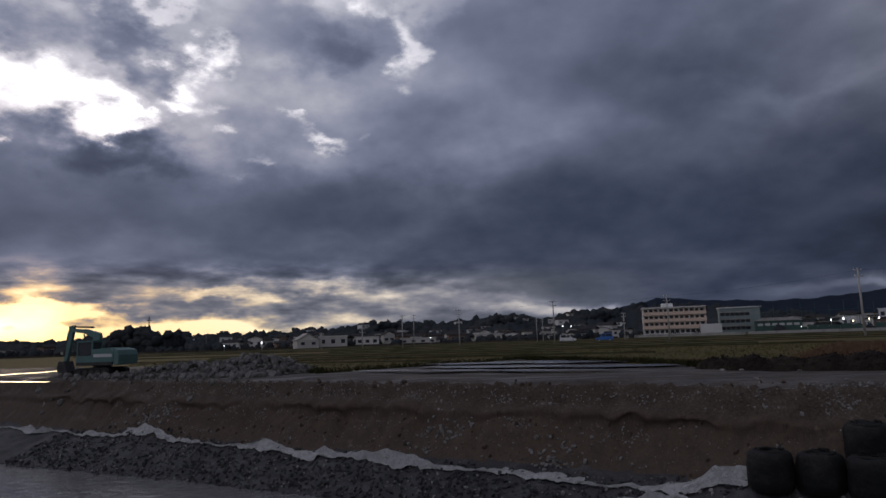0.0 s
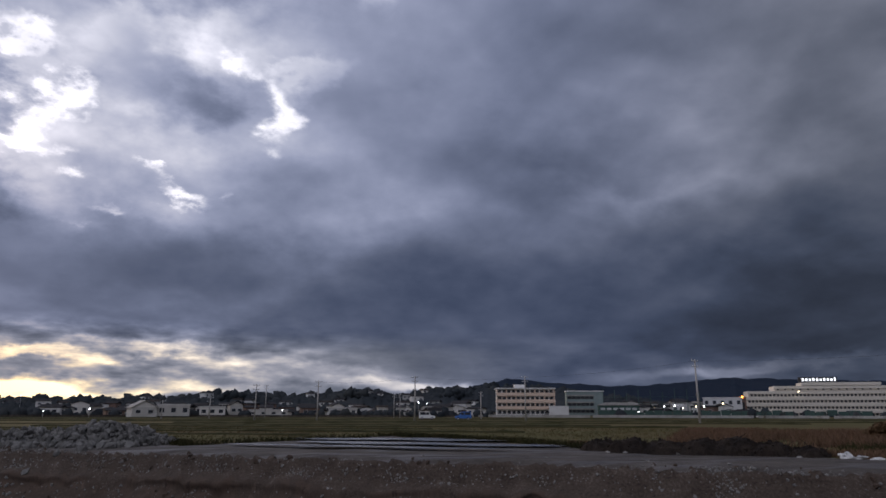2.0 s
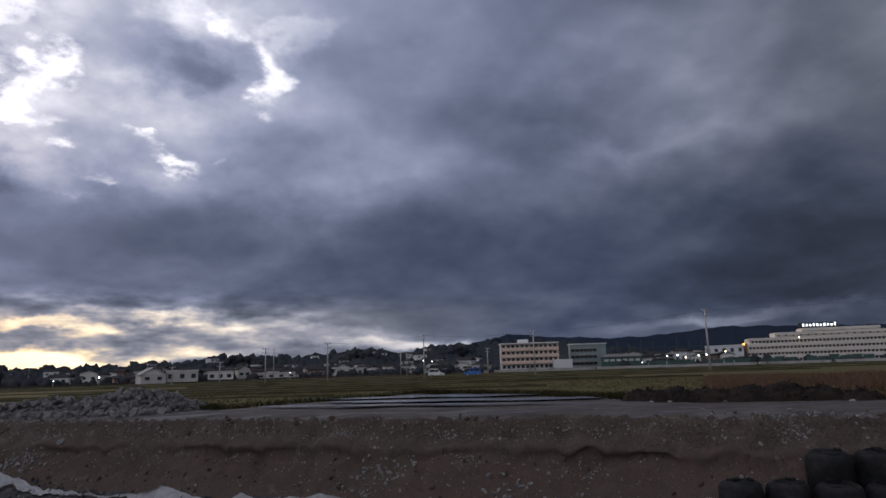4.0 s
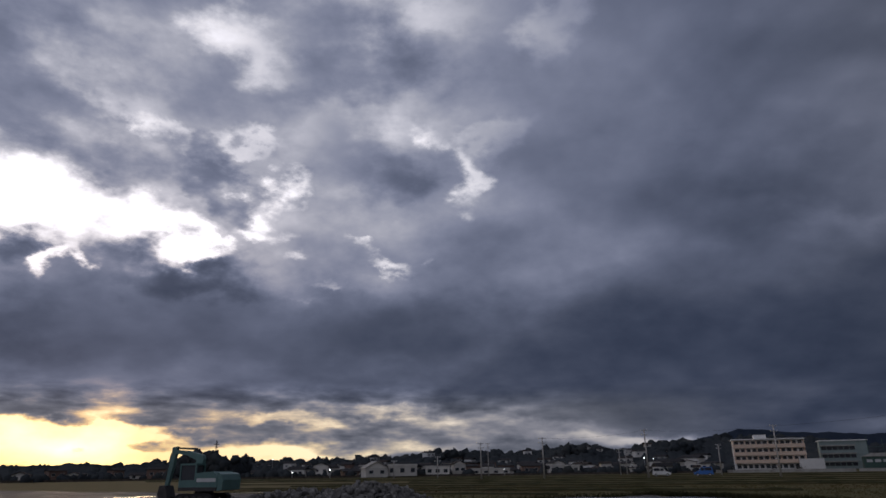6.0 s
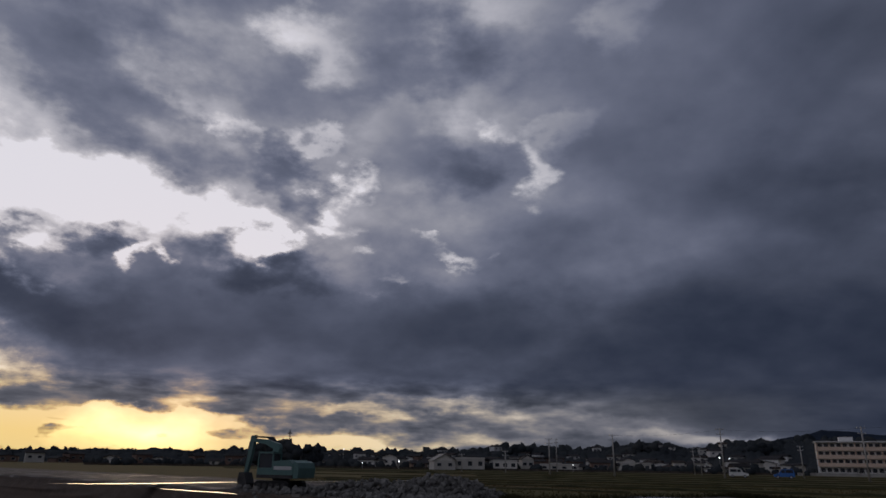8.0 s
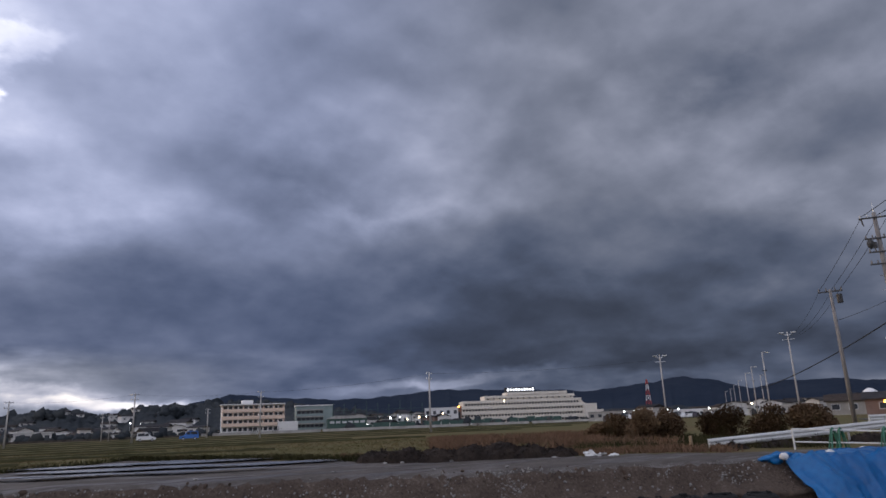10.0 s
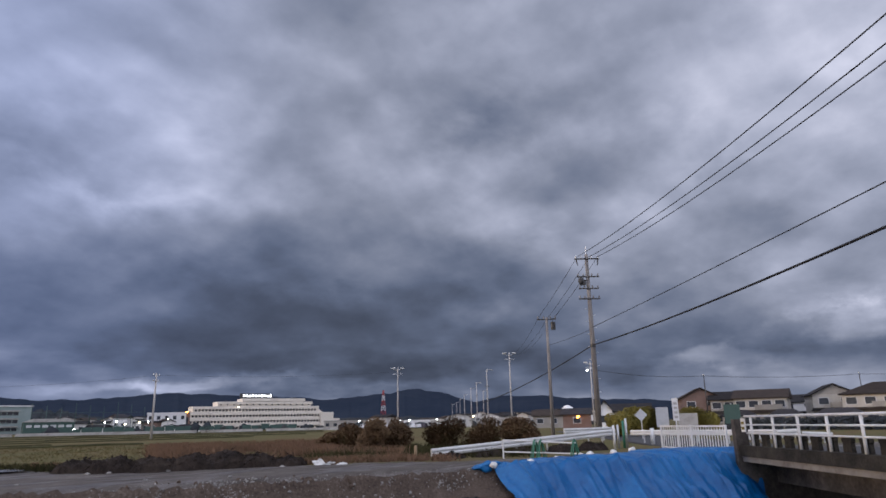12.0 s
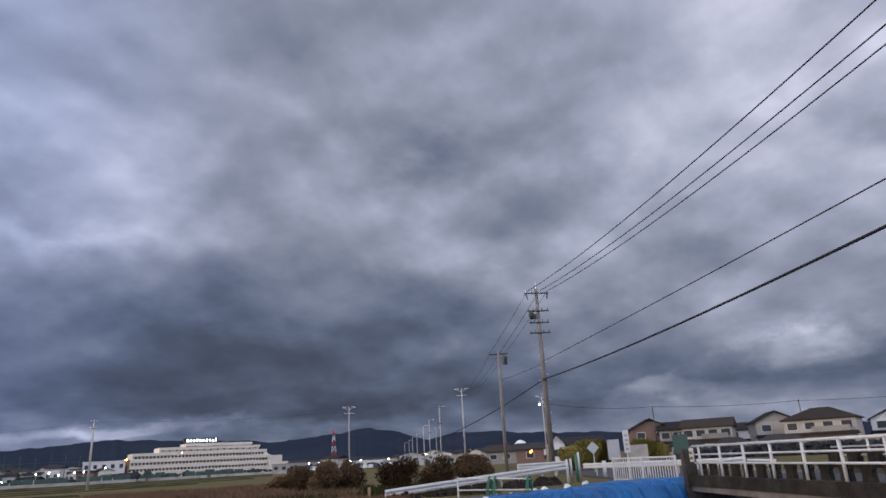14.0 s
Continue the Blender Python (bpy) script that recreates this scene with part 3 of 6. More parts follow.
# ---- distance: wooded hills and far mountains ----
def ridge(name, rows, d_front, d_top, mat, label, wobble, bumps):
    g, az = Geo(), rows[0][0]
    while az <= rows[-1][0]:
        el = float(np.interp(az, [r[0] for r in rows], [r[1] for r in rows]))
        top = 1.6 + d_top * math.tan(radians(el)) + wobble * fbm(az * 6, 0, 9, d_top)
        for k, (d, f) in enumerate(((d_front, 0.0), ((d_front + d_top) / 2, 0.55), (d_top, 1.0), (d_top * 1.15, 0.0))):
            p = polar(az, d + 20 * fbm(az, k * 9.0, 3, 5.0), max(0.0, top * f) - (1.0 if f == 0 else 0) + (bumps * fbm(az * 20, k, 7, 3.0) if 0 < f < 1 else 0))
            g.v.append(tuple(p))
        az += 0.18
    n = len(g.v) // 4
    g.f = [(i * 4 + k, i * 4 + k + 1, (i + 1) * 4 + k + 1, (i + 1) * 4 + k) for i in range(n - 1) for k in range(3)]
    return solid(name, g, mat, label, "hill", kind="structure", smooth=True)


HILLS = [(-80, 0.3), (-60, 0.3), (-53, 0.35), (-48.7, 0.45), (-42, 0.7), (-35, 0.85), (-29, 0.8), (-22, 0.8), (-17.3, 0.85), (-15, 1.05), (-12, 1.1), (-6.4, 1.5),
         (-3, 1.35), (0, 1.4), (3.4, 1.9), (5, 1.85), (7, 1.45), (8.5, 1.45), (10, 1.9), (12.4, 2.0), (15, 2.2), (18, 2.2), (22, 1.8), (26, 1.2), (30, 0.9), (40, 0.7), (60, 0.5)]
PEAKS = [(8, 1.6), (12, 2.0), (15, 2.4), (16.5, 2.85), (18, 2.75), (20, 2.45), (22.7, 2.4), (25, 2.15), (28, 2.25), (31, 2.45), (34, 2.75), (36.5, 2.6), (40, 2.5), (43, 2.35), (46.3, 2.1), (49.2, 2.35), (51.5, 2.55),
         (52.8, 2.8), (54, 2.88), (55.2, 2.7), (56.3, 2.45), (57.6, 2.0), (58.7, 1.7), (60, 1.95), (61.6, 2.2), (63, 2.1), (64.4, 2.15), (66.5, 1.85), (68.6, 1.8), (72, 1.6), (75.5, 1.45), (80, 1.2), (95, 1.0), (110, 1.2), (130, 1.2)]
ridge("wooded_hills", HILLS, 420, 700, HAZEWOOD, "dark wooded hills greyed by haze in their colour", 2.0, 3.0)
ridge("far_mountains", PEAKS, 2300, 3000, HAZEMOUNT, "far mountains under the cloud, coloured with blue haze", 6.0, 8.0)

def hill_top(az):
    return 1.6 + 700 * math.tan(radians(float(np.interp(az, [r[0] for r in HILLS], [r[1] for r in HILLS]))))


g, rnd = Geo(), random.Random(5)
for k in range(1300):
    az = rnd.uniform(-60, 28)
    f = rnd.random() ** 0.5
    r = rnd.uniform(2.5, 7.5) * (0.5 if az < -30 else 1)
    g.lump(polar(az, 430 + 268 * f, max(0.5, hill_top(az) * f - r * 0.55)), (r * 1.3, r, r * rnd.uniform(0.55, 0.9)), 0.3, k, 2 if f > 0.7 else 1)
solid("woodland", g, HAZEWOOD, "dark treetops on the wooded hills", "trees", kind="stuff", smooth=True)


def mound(az, d, w, h, seed):
    """A knoll of dark trees."""
    g, r = Geo(), random.Random(seed)
    for k in range(190):
        u = r.uniform(-1, 1)
        top = h * math.sqrt(max(0.05, 1 - u * u))
        z = r.uniform(0.15, 1.0) * top
        s = r.uniform(0.08, 0.16) * h + 0.6
        g.lump(polar(az, d) + Vector((u * w / 2, r.uniform(-6, 6), max(0.3, z - s * 0.5))), (s * 1.3, s * 1.3, s), 0.35, seed * 90 + k, 1)
    ob = solid("tree_grove", g, HAZEWOOD, "dark rounded grove of trees before the hills", "trees", smooth=True)
    ob["kind"] = "stuff"


mound(-25.9, 330, 25, 11.3, 1)
mound(-23.4, 330, 6, 9.0, 2)
mound(3.6, 560, 46, 20, 3)
mound(-6.0, 560, 34, 18, 4)
mound(12.5, 560, 60, 20, 6)


# ---- far buildings ----
def place(az, d, z=0.0, turn=0.0):
    """A spot at that bearing and distance; +y of the thing points away from the river walk."""
    p = polar(az, d, z)
    return pose(p.x, p.y, p.z, 0, 0, -az + turn)


def window_row(parent, count, x0, step, y, z, w, h, mat=None, name="window"):
    g = Geo()
    g.box(-w / 2, w / 2, -0.06, 0.06, -h / 2, h / 2)
    me = g.mesh("window", mat or GLASS)
    for k in range(count):
        ob = new(name, me)
        ob.parent = parent
        ob.location = (x0 + k * step, y, z)


def school():
    t = thing("school_building", place(18.4, 320, 0.6, 6), "white three-storey school block with sun-tinted salmon balconies", "building")
    w, d, h = 27.0, 10.0, 12.0
    part("wall", Geo().box(-w / 2, w / 2, 0, d, 0, h), PLASTERW, t)
    for k in range(3):
        z = 2.6 + k * 3.1
        part("balcony", Geo().box(-w / 2 - 0.3, w / 2 + 0.3, -1.6, -0.01, z, z + 1.5), PINK, t, "balcony front tinted salmon for the low sun")
        window_row(t, 12, -w / 2 + 1.3, w / 12.0 * 0.985, -0.03, z + 2.15, 1.5, 1.3)
        for j in range(7):
            part("pier", Geo().box(-w / 2 + j * w / 6 - 0.15, -w / 2 + j * w / 6 + 0.15, -1.4, -0.06, z + 1.5, z + 3.1), PINK, t)
    window_row(t, 12, -w / 2 + 1.3, w / 12.0 * 0.985, -0.03, 1.4, 1.5, 1.5)
    part("roof_slab", Geo().box(-w / 2 - 0.5, w / 2 + 0.5, -1.8, d + 0.4, h, h + 0.5), PLASTERW, t)
    part("penthouse", Geo().box(-w * 0.18, w * 0.0, 2, 7, h + 0.5, h + 2.2), PLASTERW, t)
    part("porch", Geo().box(w / 2 - 3, w / 2 + 6, -4, -1.9, 0, 4.2), PLASTERW, t)
    t2 = thing("school_annexe", place(23.3, 335, 0.6, 6), "grey-green school annexe with dark window strips", "building")
    w = 17.5
    part("wall", Geo().box(-w / 2, w / 2, 0, 10, 0, 11.2), TEALGREY, t2)
    for k in range(3):
        part("ledge", Geo().box(-w / 2 - 0.2, w / 2 * 0.5, -1.0, -0.01, 2.7 + k * 3.2, 3.2 + k * 3.2), CONCRETE, t2)
        window_row(t2, 6, -w / 2 + 1.4, 2.1, -0.03, 1.9 + k * 3.2, 1.9, 1.4)
    part("roof_slab", Geo().box(-w / 2 - 0.4, w / 2 + 0.4, -0.6, 10.4, 11.2, 11.6), PLASTERW, t2)
    t3 = thing("sports_hall", place(26.0, 318, 0.5, 4), "low grey-green hall beside the school", "building")
    part("wall", Geo().box(-9, 9, 0, 12, 0, 4.6), NETGREEN, t3)
    part("roof", Geo().prism([(-9.5, 4.6), (9.5, 4.6), (6, 5.9), (-6, 5.9)], -0.4, 12.4), CONCRETE, t3)
    window_row(t3, 6, -7, 2.8, -0.03, 3.0, 2.0, 1.0, GALV)


def hospital():
    t = thing("hospital_building", place(41.0, 378, 0.4, 14), "long white stepped hospital with a lit roof sign", "building")
    tiers = [(-38, 38, 0.0, 3.1), (-37, 37, 3.1, 6.1), (-36, 34.5, 6.1, 9.1), (-34.5, 32.5, 9.1, 12.1), (-22, 29, 12.1, 14.6), (-9, 25, 14.6, 16.3)]
    for k, (a, b, z0, z1) in enumerate(tiers):
        part("storey", Geo().box(a, b, k * 0.9, 18, z0, z1 - 0.02), CREAM, t)
        part("ledge", Geo().box(a - 0.4, b + 0.4, k * 0.9 - 1.1, k * 0.9 - 0.02, z1 - 1.4, z1 - 0.05), CREAM, t, "white balcony band")
        if k < 5:
            n = int((b - a) / (1.75 if k < 4 else 3.2))
            window_row(t, n, a + 1.6, (b - a - 3.2) / (n - 1), k * 0.9 - 0.03, z0 + 0.98, 1.05 if k < 4 else 0.9, 1.05 if k < 4 else 0.8)
    part("stair_tower", Geo().box(33, 40, -3, 6, 0, 8.6), CREAM, t)
    part("stair_tower", Geo().box(38, 44, -2, 6, 0, 5.2), CREAM, t)
    part("end_terrace", Geo().prism([(34, 0), (47, 0), (44, 3.0), (34, 11.5)], 8, 17), CREAM, t)
    sign = part("sign_board", Geo().box(-10.5, 7.0, 4.5, 4.9, 16.35, 18.9), STEEL, t, "dark roof sign with white lit marks")
    for k in range(9):
        g = Geo().box(-8.8 + k * 1.6, -7.9 + k * 1.6, 4.3, 4.46, 17.0 + 0.1 * (k % 2), 18.4 - 0.15 * (k % 3))
        part("sign_mark", g, SIGNWHITE, sign)
    part("sign_mark", Geo().box(5.6, 6.3, 4.3, 4.46, 17.0, 18.7), SIGNWHITE, sign)
    part("lamp", Geo().lump((-12, -0.6, 11.6), (0.35, 0.3, 0.35), 0, 1), LAMPLIGHT, t)


def block(az, d, w, h, depth, mat, label, rows=2, turn=0.0, z=0.3):
    t = thing("office_block", place(az, d, z, turn), label, "building")
    part("wall", Geo().box(-w / 2, w / 2, 0, depth, 0, h), mat, t)
    part("parapet", Geo().box(-w / 2 - 0.2, w / 2 + 0.2, -0.2, depth + 0.2, h, h + 0.5), mat, t)
    for k in range(rows):
        n = max(2, int(w / 3))
        window_row(t, n, -w / 2 + 1.5, (w - 3) / (n - 1), -0.03, (k + 0.55) * h / rows, 1.5, h / rows * 0.42)
    return t


def house(m, w, depth, h, rise, wall, roof, label, storeys=2, hip=0.0, group="", wins=3, along=True):
    """A house with a gabled or hipped roof; along: the ridge runs across the view."""
    t = thing("house", m, label, "house", group)
    part("wall", Geo().box(-w / 2, w / 2, 0, depth, 0, h), wall, t)
    o = 0.45
    if along:
        r = Geo()
        a, b, c, e = -w / 2 - o, w / 2 + o, -o, depth + o
        r.add([(a, c, h), (b, c, h), (b, e, h), (a, e, h), (a + hip, depth / 2, h + rise), (b - hip, depth / 2, h + rise),
               (a, c, h - 0.18), (b, c, h - 0.18), (b, e, h - 0.18), (a, e, h - 0.18)],
              [(0, 1, 5, 4), (2, 3, 4, 5), (1, 2, 5), (3, 0, 4), (6, 9, 8, 7), (0, 6, 7, 1), (1, 7, 8, 2), (2, 8, 9, 3), (3, 9, 6, 0)])
        part("roof", r, roof, t)
    else:
        part("gable", Geo().prism([(-w / 2, h), (w / 2, h), (0, h + rise * 0.92)], 0.02, depth - 0.02), wall, t)
        r = Geo()
        for s in (-1, 1):
            r.prism([(s * (w / 2 + o), h - rise * o * 2 / w), (0, h + rise), (0, h + rise + 0.2), (s * (w / 2 + o), h + 0.2 - rise * o * 2 / w)], -o, depth + o)
        part("roof", r, roof, t)
    if storeys > 1:
        part("eave", Geo().prism([(-w / 2 - 0.5, h * 0.46), (w / 2 + 0.5, h * 0.46), (w / 2 + 0.1, h * 0.46 + 0.55), (-w / 2 - 0.1, h * 0.46 + 0.55)], -1.5, -0.01), roof, t, "narrow tiled roof between the storeys")
        part("balcony", Geo().box(-w * 0.1, w * 0.42, -1.0, -0.02, h * 0.5 + 0.36, h * 0.5 + 1.25), wall, t)
    g = Geo().box(-0.75, 0.75, -0.05, 0.05, -0.55, 0.55)
    me = g.mesh("window", GLASS)
    fr = Geo().box(-0.85, 0.85, -0.03, 0.03, -0.65, 0.65).mesh("window_frame", WHITE)
    for k in range(storeys):
        for j in range(wins):
            x = -w / 2 + w * (j + 0.5) / wins
            f = new("window", fr)
            f.parent, f.location = t, (x, -0.02, h * (k + 0.56) / storeys)
            q = new("pane", me)
            q.parent = f
            q.location = (0, -0.02, 0)
    return t


school()
hospital()
block(48.6, 300, 26, 2.9, 14, PLASTER, "long low pale store with lit front", 1)
block(52.4, 305, 30, 2.5, 14, PLASTERW, "long low white store with lit front", 1)
block(56.4, 290, 14, 2.2, 10, PLASTER, "low pale roadside store", 1)
block(61.8, 270, 20, 2.4, 10, PLASTER, "low pale roadside store", 1)
block(33.9, 345, 17, 8.2, 10, PLASTERW, "plain white two-storey office block near the hospital", 2)
block(35.2, 352, 5, 8.6, 8, BRICKRED, "small dark block with an orange lit sign", 1)
solid("lit_sign", Geo().lump(polar(35.35, 349, 9.2), (0.6, 0.3, 0.8), 0.0, 3), LAMPORANGE, "glowing orange sign on a dark block", "sign")

rnd = random.Random(21)
FAR_LABELS = [(FARWALL, ROOF, "pale far house with a dark tiled roof"), (PLASTERW, ROOF, "white far house with a dark roof"), (FARWALL, ROOFBROWN, "cream far house with a brown roof"), (BRICKRED, ROOF, "brown far house with a dark roof")]


def far_row(count, az0, az1, d0, d1, kinds, heights=(1.9, 2.3, 2.6, 3.6, 4.4)):
    for k in range(count):
        az = az0 + (az1 - az0) * (k + rnd.random() * 0.8) / count
        wall, roof, label = FAR_LABELS[rnd.choice(kinds)]
        house(place(az, rnd.uniform(d0, d1), 0.0, rnd.uniform(-40, 40)), rnd.uniform(4.5, 9.0), rnd.uniform(5, 8), rnd.choice(heights), rnd.uniform(0.5, 1.4),
              wall, roof, label, 1, 0.0, "far houses", 2, rnd.random() < 0.7)


far_row(64, -19, 15, 270, 410, [0, 0, 2, 1, 3, 1])
far_row(30, 25, 35.5, 300, 420, [0, 2, 3, 0, 1])
far_row(30, 47.5, 68, 260, 430, [0, 2, 3, 0, 1])
far_row(22, 26.5, 35, 330, 440, [0, 2, 3, 0, 1], (4.6, 5.5, 6.8, 8.0))
far_row(18, 56, 69, 250, 420, [0, 2, 3, 0, 1], (4.2, 5.0, 5.6))
far_row(22, -18, 14, 330, 415, [0, 1, 2, 3], (4.4, 5.2, 6.2))
far_row(20, -55, -19, 340, 420, [0, 2, 3])
for k in range(26):
    az, f = rnd.uniform(-22, 14), rnd.uniform(0.25, 0.85)
    wall, roof, label = FAR_LABELS[rnd.choice([0, 0, 2, 1])]
    house(place(az, 422 + 268 * f, hill_top(az) * f * 1.02 - 0.6, rnd.uniform(-40, 40)), rnd.uniform(6, 10), 7, rnd.choice([2.4, 3.0, 4.6]), 1.3, wall, roof, label.replace("far house", "hillside house"), 1, 0.0, "hillside houses", 2)
# dark hedges and garden trees between the far houses
g = Geo()
for k in range(640):
    az = rnd.uniform(-40, 16) if k < 480 else rnd.uniform(25, 72)
    r = rnd.uniform(0.7, 1.9)
    g.lump(polar(az, rnd.uniform(258, 400), r * 0.5), (r * 1.4, r * 1.2, r), 0.35, k, 1)
solid("far_hedges", g, HAZEWOOD, "dark hedges and garden trees among the far houses", "hedges", kind="stuff", smooth=True)
house(place(-12.4, 250, 0, 12), 8, 9, 3.2, 2.2, FARWALL, CONCRETE, "pale far house with a steep gable", 1, 0.0, "far houses", 2, False)
block(-10.3, 252, 10.5, 3.6, 9, FARWALL, "low pale workshop at the edge of the fields", 1)
block(-7.4, 262, 9, 3.0, 9, FARWALL, "low pale workshop at the edge of the fields", 1)
block(-3.0, 262, 14, 1.9, 8, FARWALL, "long low white shed at the edge of the fields", 1)
block(3.0, 290, 12, 2.9, 8, FARWALL, "long low white shed at the edge of the fields", 1)
block(11.5, 340, 9, 4.4, 8, PLASTER, "pale grey block before the wooded hill", 2)
for az, d, z, big in [(-16.2, 240, 2.6, 0.8), (-19.2, 240, 1.9, 0.5), (-1.9, 255, 2.4, 0.5), (9.3, 345, 6.6, 0.8), (10.0, 345, 6.2, 0.6), (15.4, 300, 2.0, 0.7), (-20.8, 330, 8.0, 0.5)]:
    g = Geo().lump((0, 0, 0), (big, big * 0.5, big * 0.8), 0, 1)
    t = thing("yard_light", pose(*polar(az, d)), "white yard light on a thin post", "lamp", "yard lights")
    part("post", Geo().rod((0, 0, 0), (0, 0, z), 0.08, 0.06, 6), GALV, t)
    part("head", Geo().lump((0, 0, z), (big * 0.42, big * 0.3, big * 0.36), 0, 1), LAMPWHITE, t)
for az, z, orange in [(27.6, 2.0, 0), (29.6, 4.3, 0), (31.0, 3.6, 1), (30.4, 4.6, 0), (32.6, 4.4, 0), (29.0, 2.2, 0), (28.3, 2.0, 0), (34.0, 5.4, 1), (32.0, 4.2, 1), (49.0, 3.2, 0), (49.8, 3.3, 0), (50.5, 3.2, 0), (51.6, 3.3, 0), (52.4, 3.2, 0), (53.2, 3.3, 0),
                      (57.5, 4.6, 1), (58.6, 4.4, 1), (56.8, 3.6, 1), (55.5, 3.3, 0)]:
    t = thing("yard_light", pose(*polar(az, 292)), "warm street light among the far houses" if orange else "white yard light on a thin post", "lamp", "yard lights")
    part("post", Geo().rod((0, 0, 0), (0, 0, z), 0.09, 0.07, 6), GALV, t)
    part("head", Geo().lump((0, 0, z), (0.36, 0.25, 0.3), 0, 1), LAMPLIGHT if orange else LAMPWHITE, t)

# green ball nets on tall posts beside the school
nets = thing("net_fence", place(28.6, 330, 0, 0), "tall green ball net on steel posts beside the school", "fence")
for k in range(9):
    part("post", Geo().rod((-22 + k * 5.4, 0, 0), (-22 + k * 5.4, 0, 13.0 - (k % 3) * 0.8), 0.14, 0.1, 6), NETGREEN, nets)
for z in (3.0, 6.0, 9.0):
    part("cable", Geo().rod((-22, 0, z), (21.2, 0, z), 0.06, 0.06, 5), NETGREEN, nets)
g = Geo()
for k in range(150):
    x = -22 + k * 43.2 / 150
    g.rod((x, 0, 0), (x, 0, 5.2), 0.03, 0.03, 3)
part("net", g, NETGREEN, nets)

# far road with a pale parapet along the fields
wall = thing("road_parapet", pose(0, 0, 0), "long low pale concrete parapet along the far road", "wall")
for a, b in ((-40, -12), (-12, 14), (14.5, 23.8), (24, 36.2), (36.5, 41.2), (41.5, 48.5)):
    p, q = polar(a, 262), polar(b, 262 if b < 20 else 250)
    mid, ln = (p + q) / 2, (q - p).length / 2
    m = pose(mid.x, mid.y, 0, 0, 0, math.degrees(math.atan2(q.y - p.y, q.x - p.x)))
    dark = b <= 20
    part("segment", Geo().box(-ln, ln, -0.2, 0.2, 0.0, 0.95 if not dark else 0.7, m), DARKCON if dark else CONCRETE, wall)
# grey-green fence panels behind the parapet
fence = thing("green_fence", pose(0, 0, 0), "grey-green boarded fence behind the far parapet", "fence")
for k in range(24):
    az = 27 + k * 0.72
    if rnd.random() < 0.85:
        m = place(az, 268, 0.0)
        part("panel", Geo().box(-1.6, 1.6, -0.05, 0.05, 0.9, rnd.uniform(1.9, 2.9), m), NETGREEN, fence)

# red and white lattice mast
mast = thing("lattice_mast", place(51.0, 500, 0), "red and white steel lattice mast far off", "mast")
H, L = 26.0, 7
for k in range(L):
    z0, z1 = H * k / L, H * (k + 1) / L
    r0, r1 = 2.4 - 2.0 * k / L, 2.4 - 2.0 * (k + 1) / L
    g = Geo()
    for sx_, sy_ in ((-1, -1), (1, -1), (1, 1), (-1, 1)):
        g.rod((sx_ * r0, sy_ * r0, z0), (sx_ * r1, sy_ * r1, z1), 0.22, 0.22, 5)
    for s in (-1, 1):
        g.rod((-r0, s * r0, z0), (r1, s * r1, z1), 0.16, 0.16, 4).rod((r0, s * r0, z0), (-r1, s * r1, z1), 0.16, 0.16, 4)
        g.rod((s * r0, -r0, z0), (s * r1, r1, z1), 0.16, 0.16, 4).rod((-r1, s * r1, z1), (r1, s * r1, z1), 0.16, 0.16, 4)
    part("section", g, RED if k % 2 == 0 else WHITE, mast)


mast = thing("lattice_mast", place(-25.2, 420, 0), "thin dark steel mast behind the far grove", "mast")
for x, y in ((-0.5, -0.3), (0.5, -0.3), (0.0, 0.5)):
    part("leg", Geo().rod((x * 1.6, y * 1.6, 0), (x * 0.5, y * 0.5, 20.5), 0.16, 0.1, 5), STEEL, mast)
for k in range(9):
    z = 2.0 + k * 2.1
    f = 1.6 - 1.1 * z / 20.5
    part("brace", Geo().rod((-0.5 * f, -0.3 * f, z), (0.5 * f, -0.3 * f, z + 1.0), 0.08, 0.08, 4).rod((0.5 * f, -0.3 * f, z), (0, 0.5 * f, z + 1.0), 0.08, 0.08, 4), STEEL, mast)
part("platform", Geo().box(-1.3, 1.3, -0.7, 0.7, 18.2, 18.6), STEEL, mast)


# ---- poles along the farm road and the street ----
def pole(x, y, h, r=0.17, arms=2, label="grey concrete utility pole with short cross-arms", group="farm road poles", arm_turn=20.0, mat=None):
    t = thing("utility_pole", pose(x, y, -0.05, 0, 0, arm_turn), label, "pole", group)
    part("shaft", Geo().rod((0, 0, 0), (0, 0, h), r, r * 0.6, 10), mat or PALEPOLE, t, smooth=True)
    for k in range(arms):
        z = h - 0.25 - 0.9 * k
        part("cross_arm", Geo().box(-0.75, 0.75, -0.05, 0.05, z - 0.05, z + 0.05), GALV, t)
        for s in (-0.65, 0.0, 0.65):
            part("insulator", Geo().rod((s, 0, z + 0.05), (s, 0, z + 0.25), 0.05, 0.04, 6), WHITE, t)
    return t


pole(3.15, 136.8, 7.9)
pole(23.0, 137.3, 9.1)
pole(43.2, 125.8, 8.8)
pole(60.8, 93.8, 9.9, 0.19)
pole(*polar(-3.8, 150)[:2], 7.6)
pole(*polar(-7.4, 165)[:2], 5.2)
pole(*polar(-11.0, 180)[:2], 4.6)
pole(*polar(-3.2, 215)[:2], 10.0)
pole(*polar(14.9, 190)[:2], 7.5)
pole(*polar(7.4, 230)[:2], 8.0)
pole(*polar(7.9, 232)[:2], 8.0)


def wire(name, a, b, sag, r, label, n=18):
    pts = []
    for k in range(n + 1):
        f = k / n
        pts.append(Vector(a).lerp(Vector(b), f) - Vector((0, 0, 4 * sag * f * (1 - f))))
    return solid(name, Geo().tube(pts, r, 5), CABLE, label, "cable", "overhead cables", smooth=True)


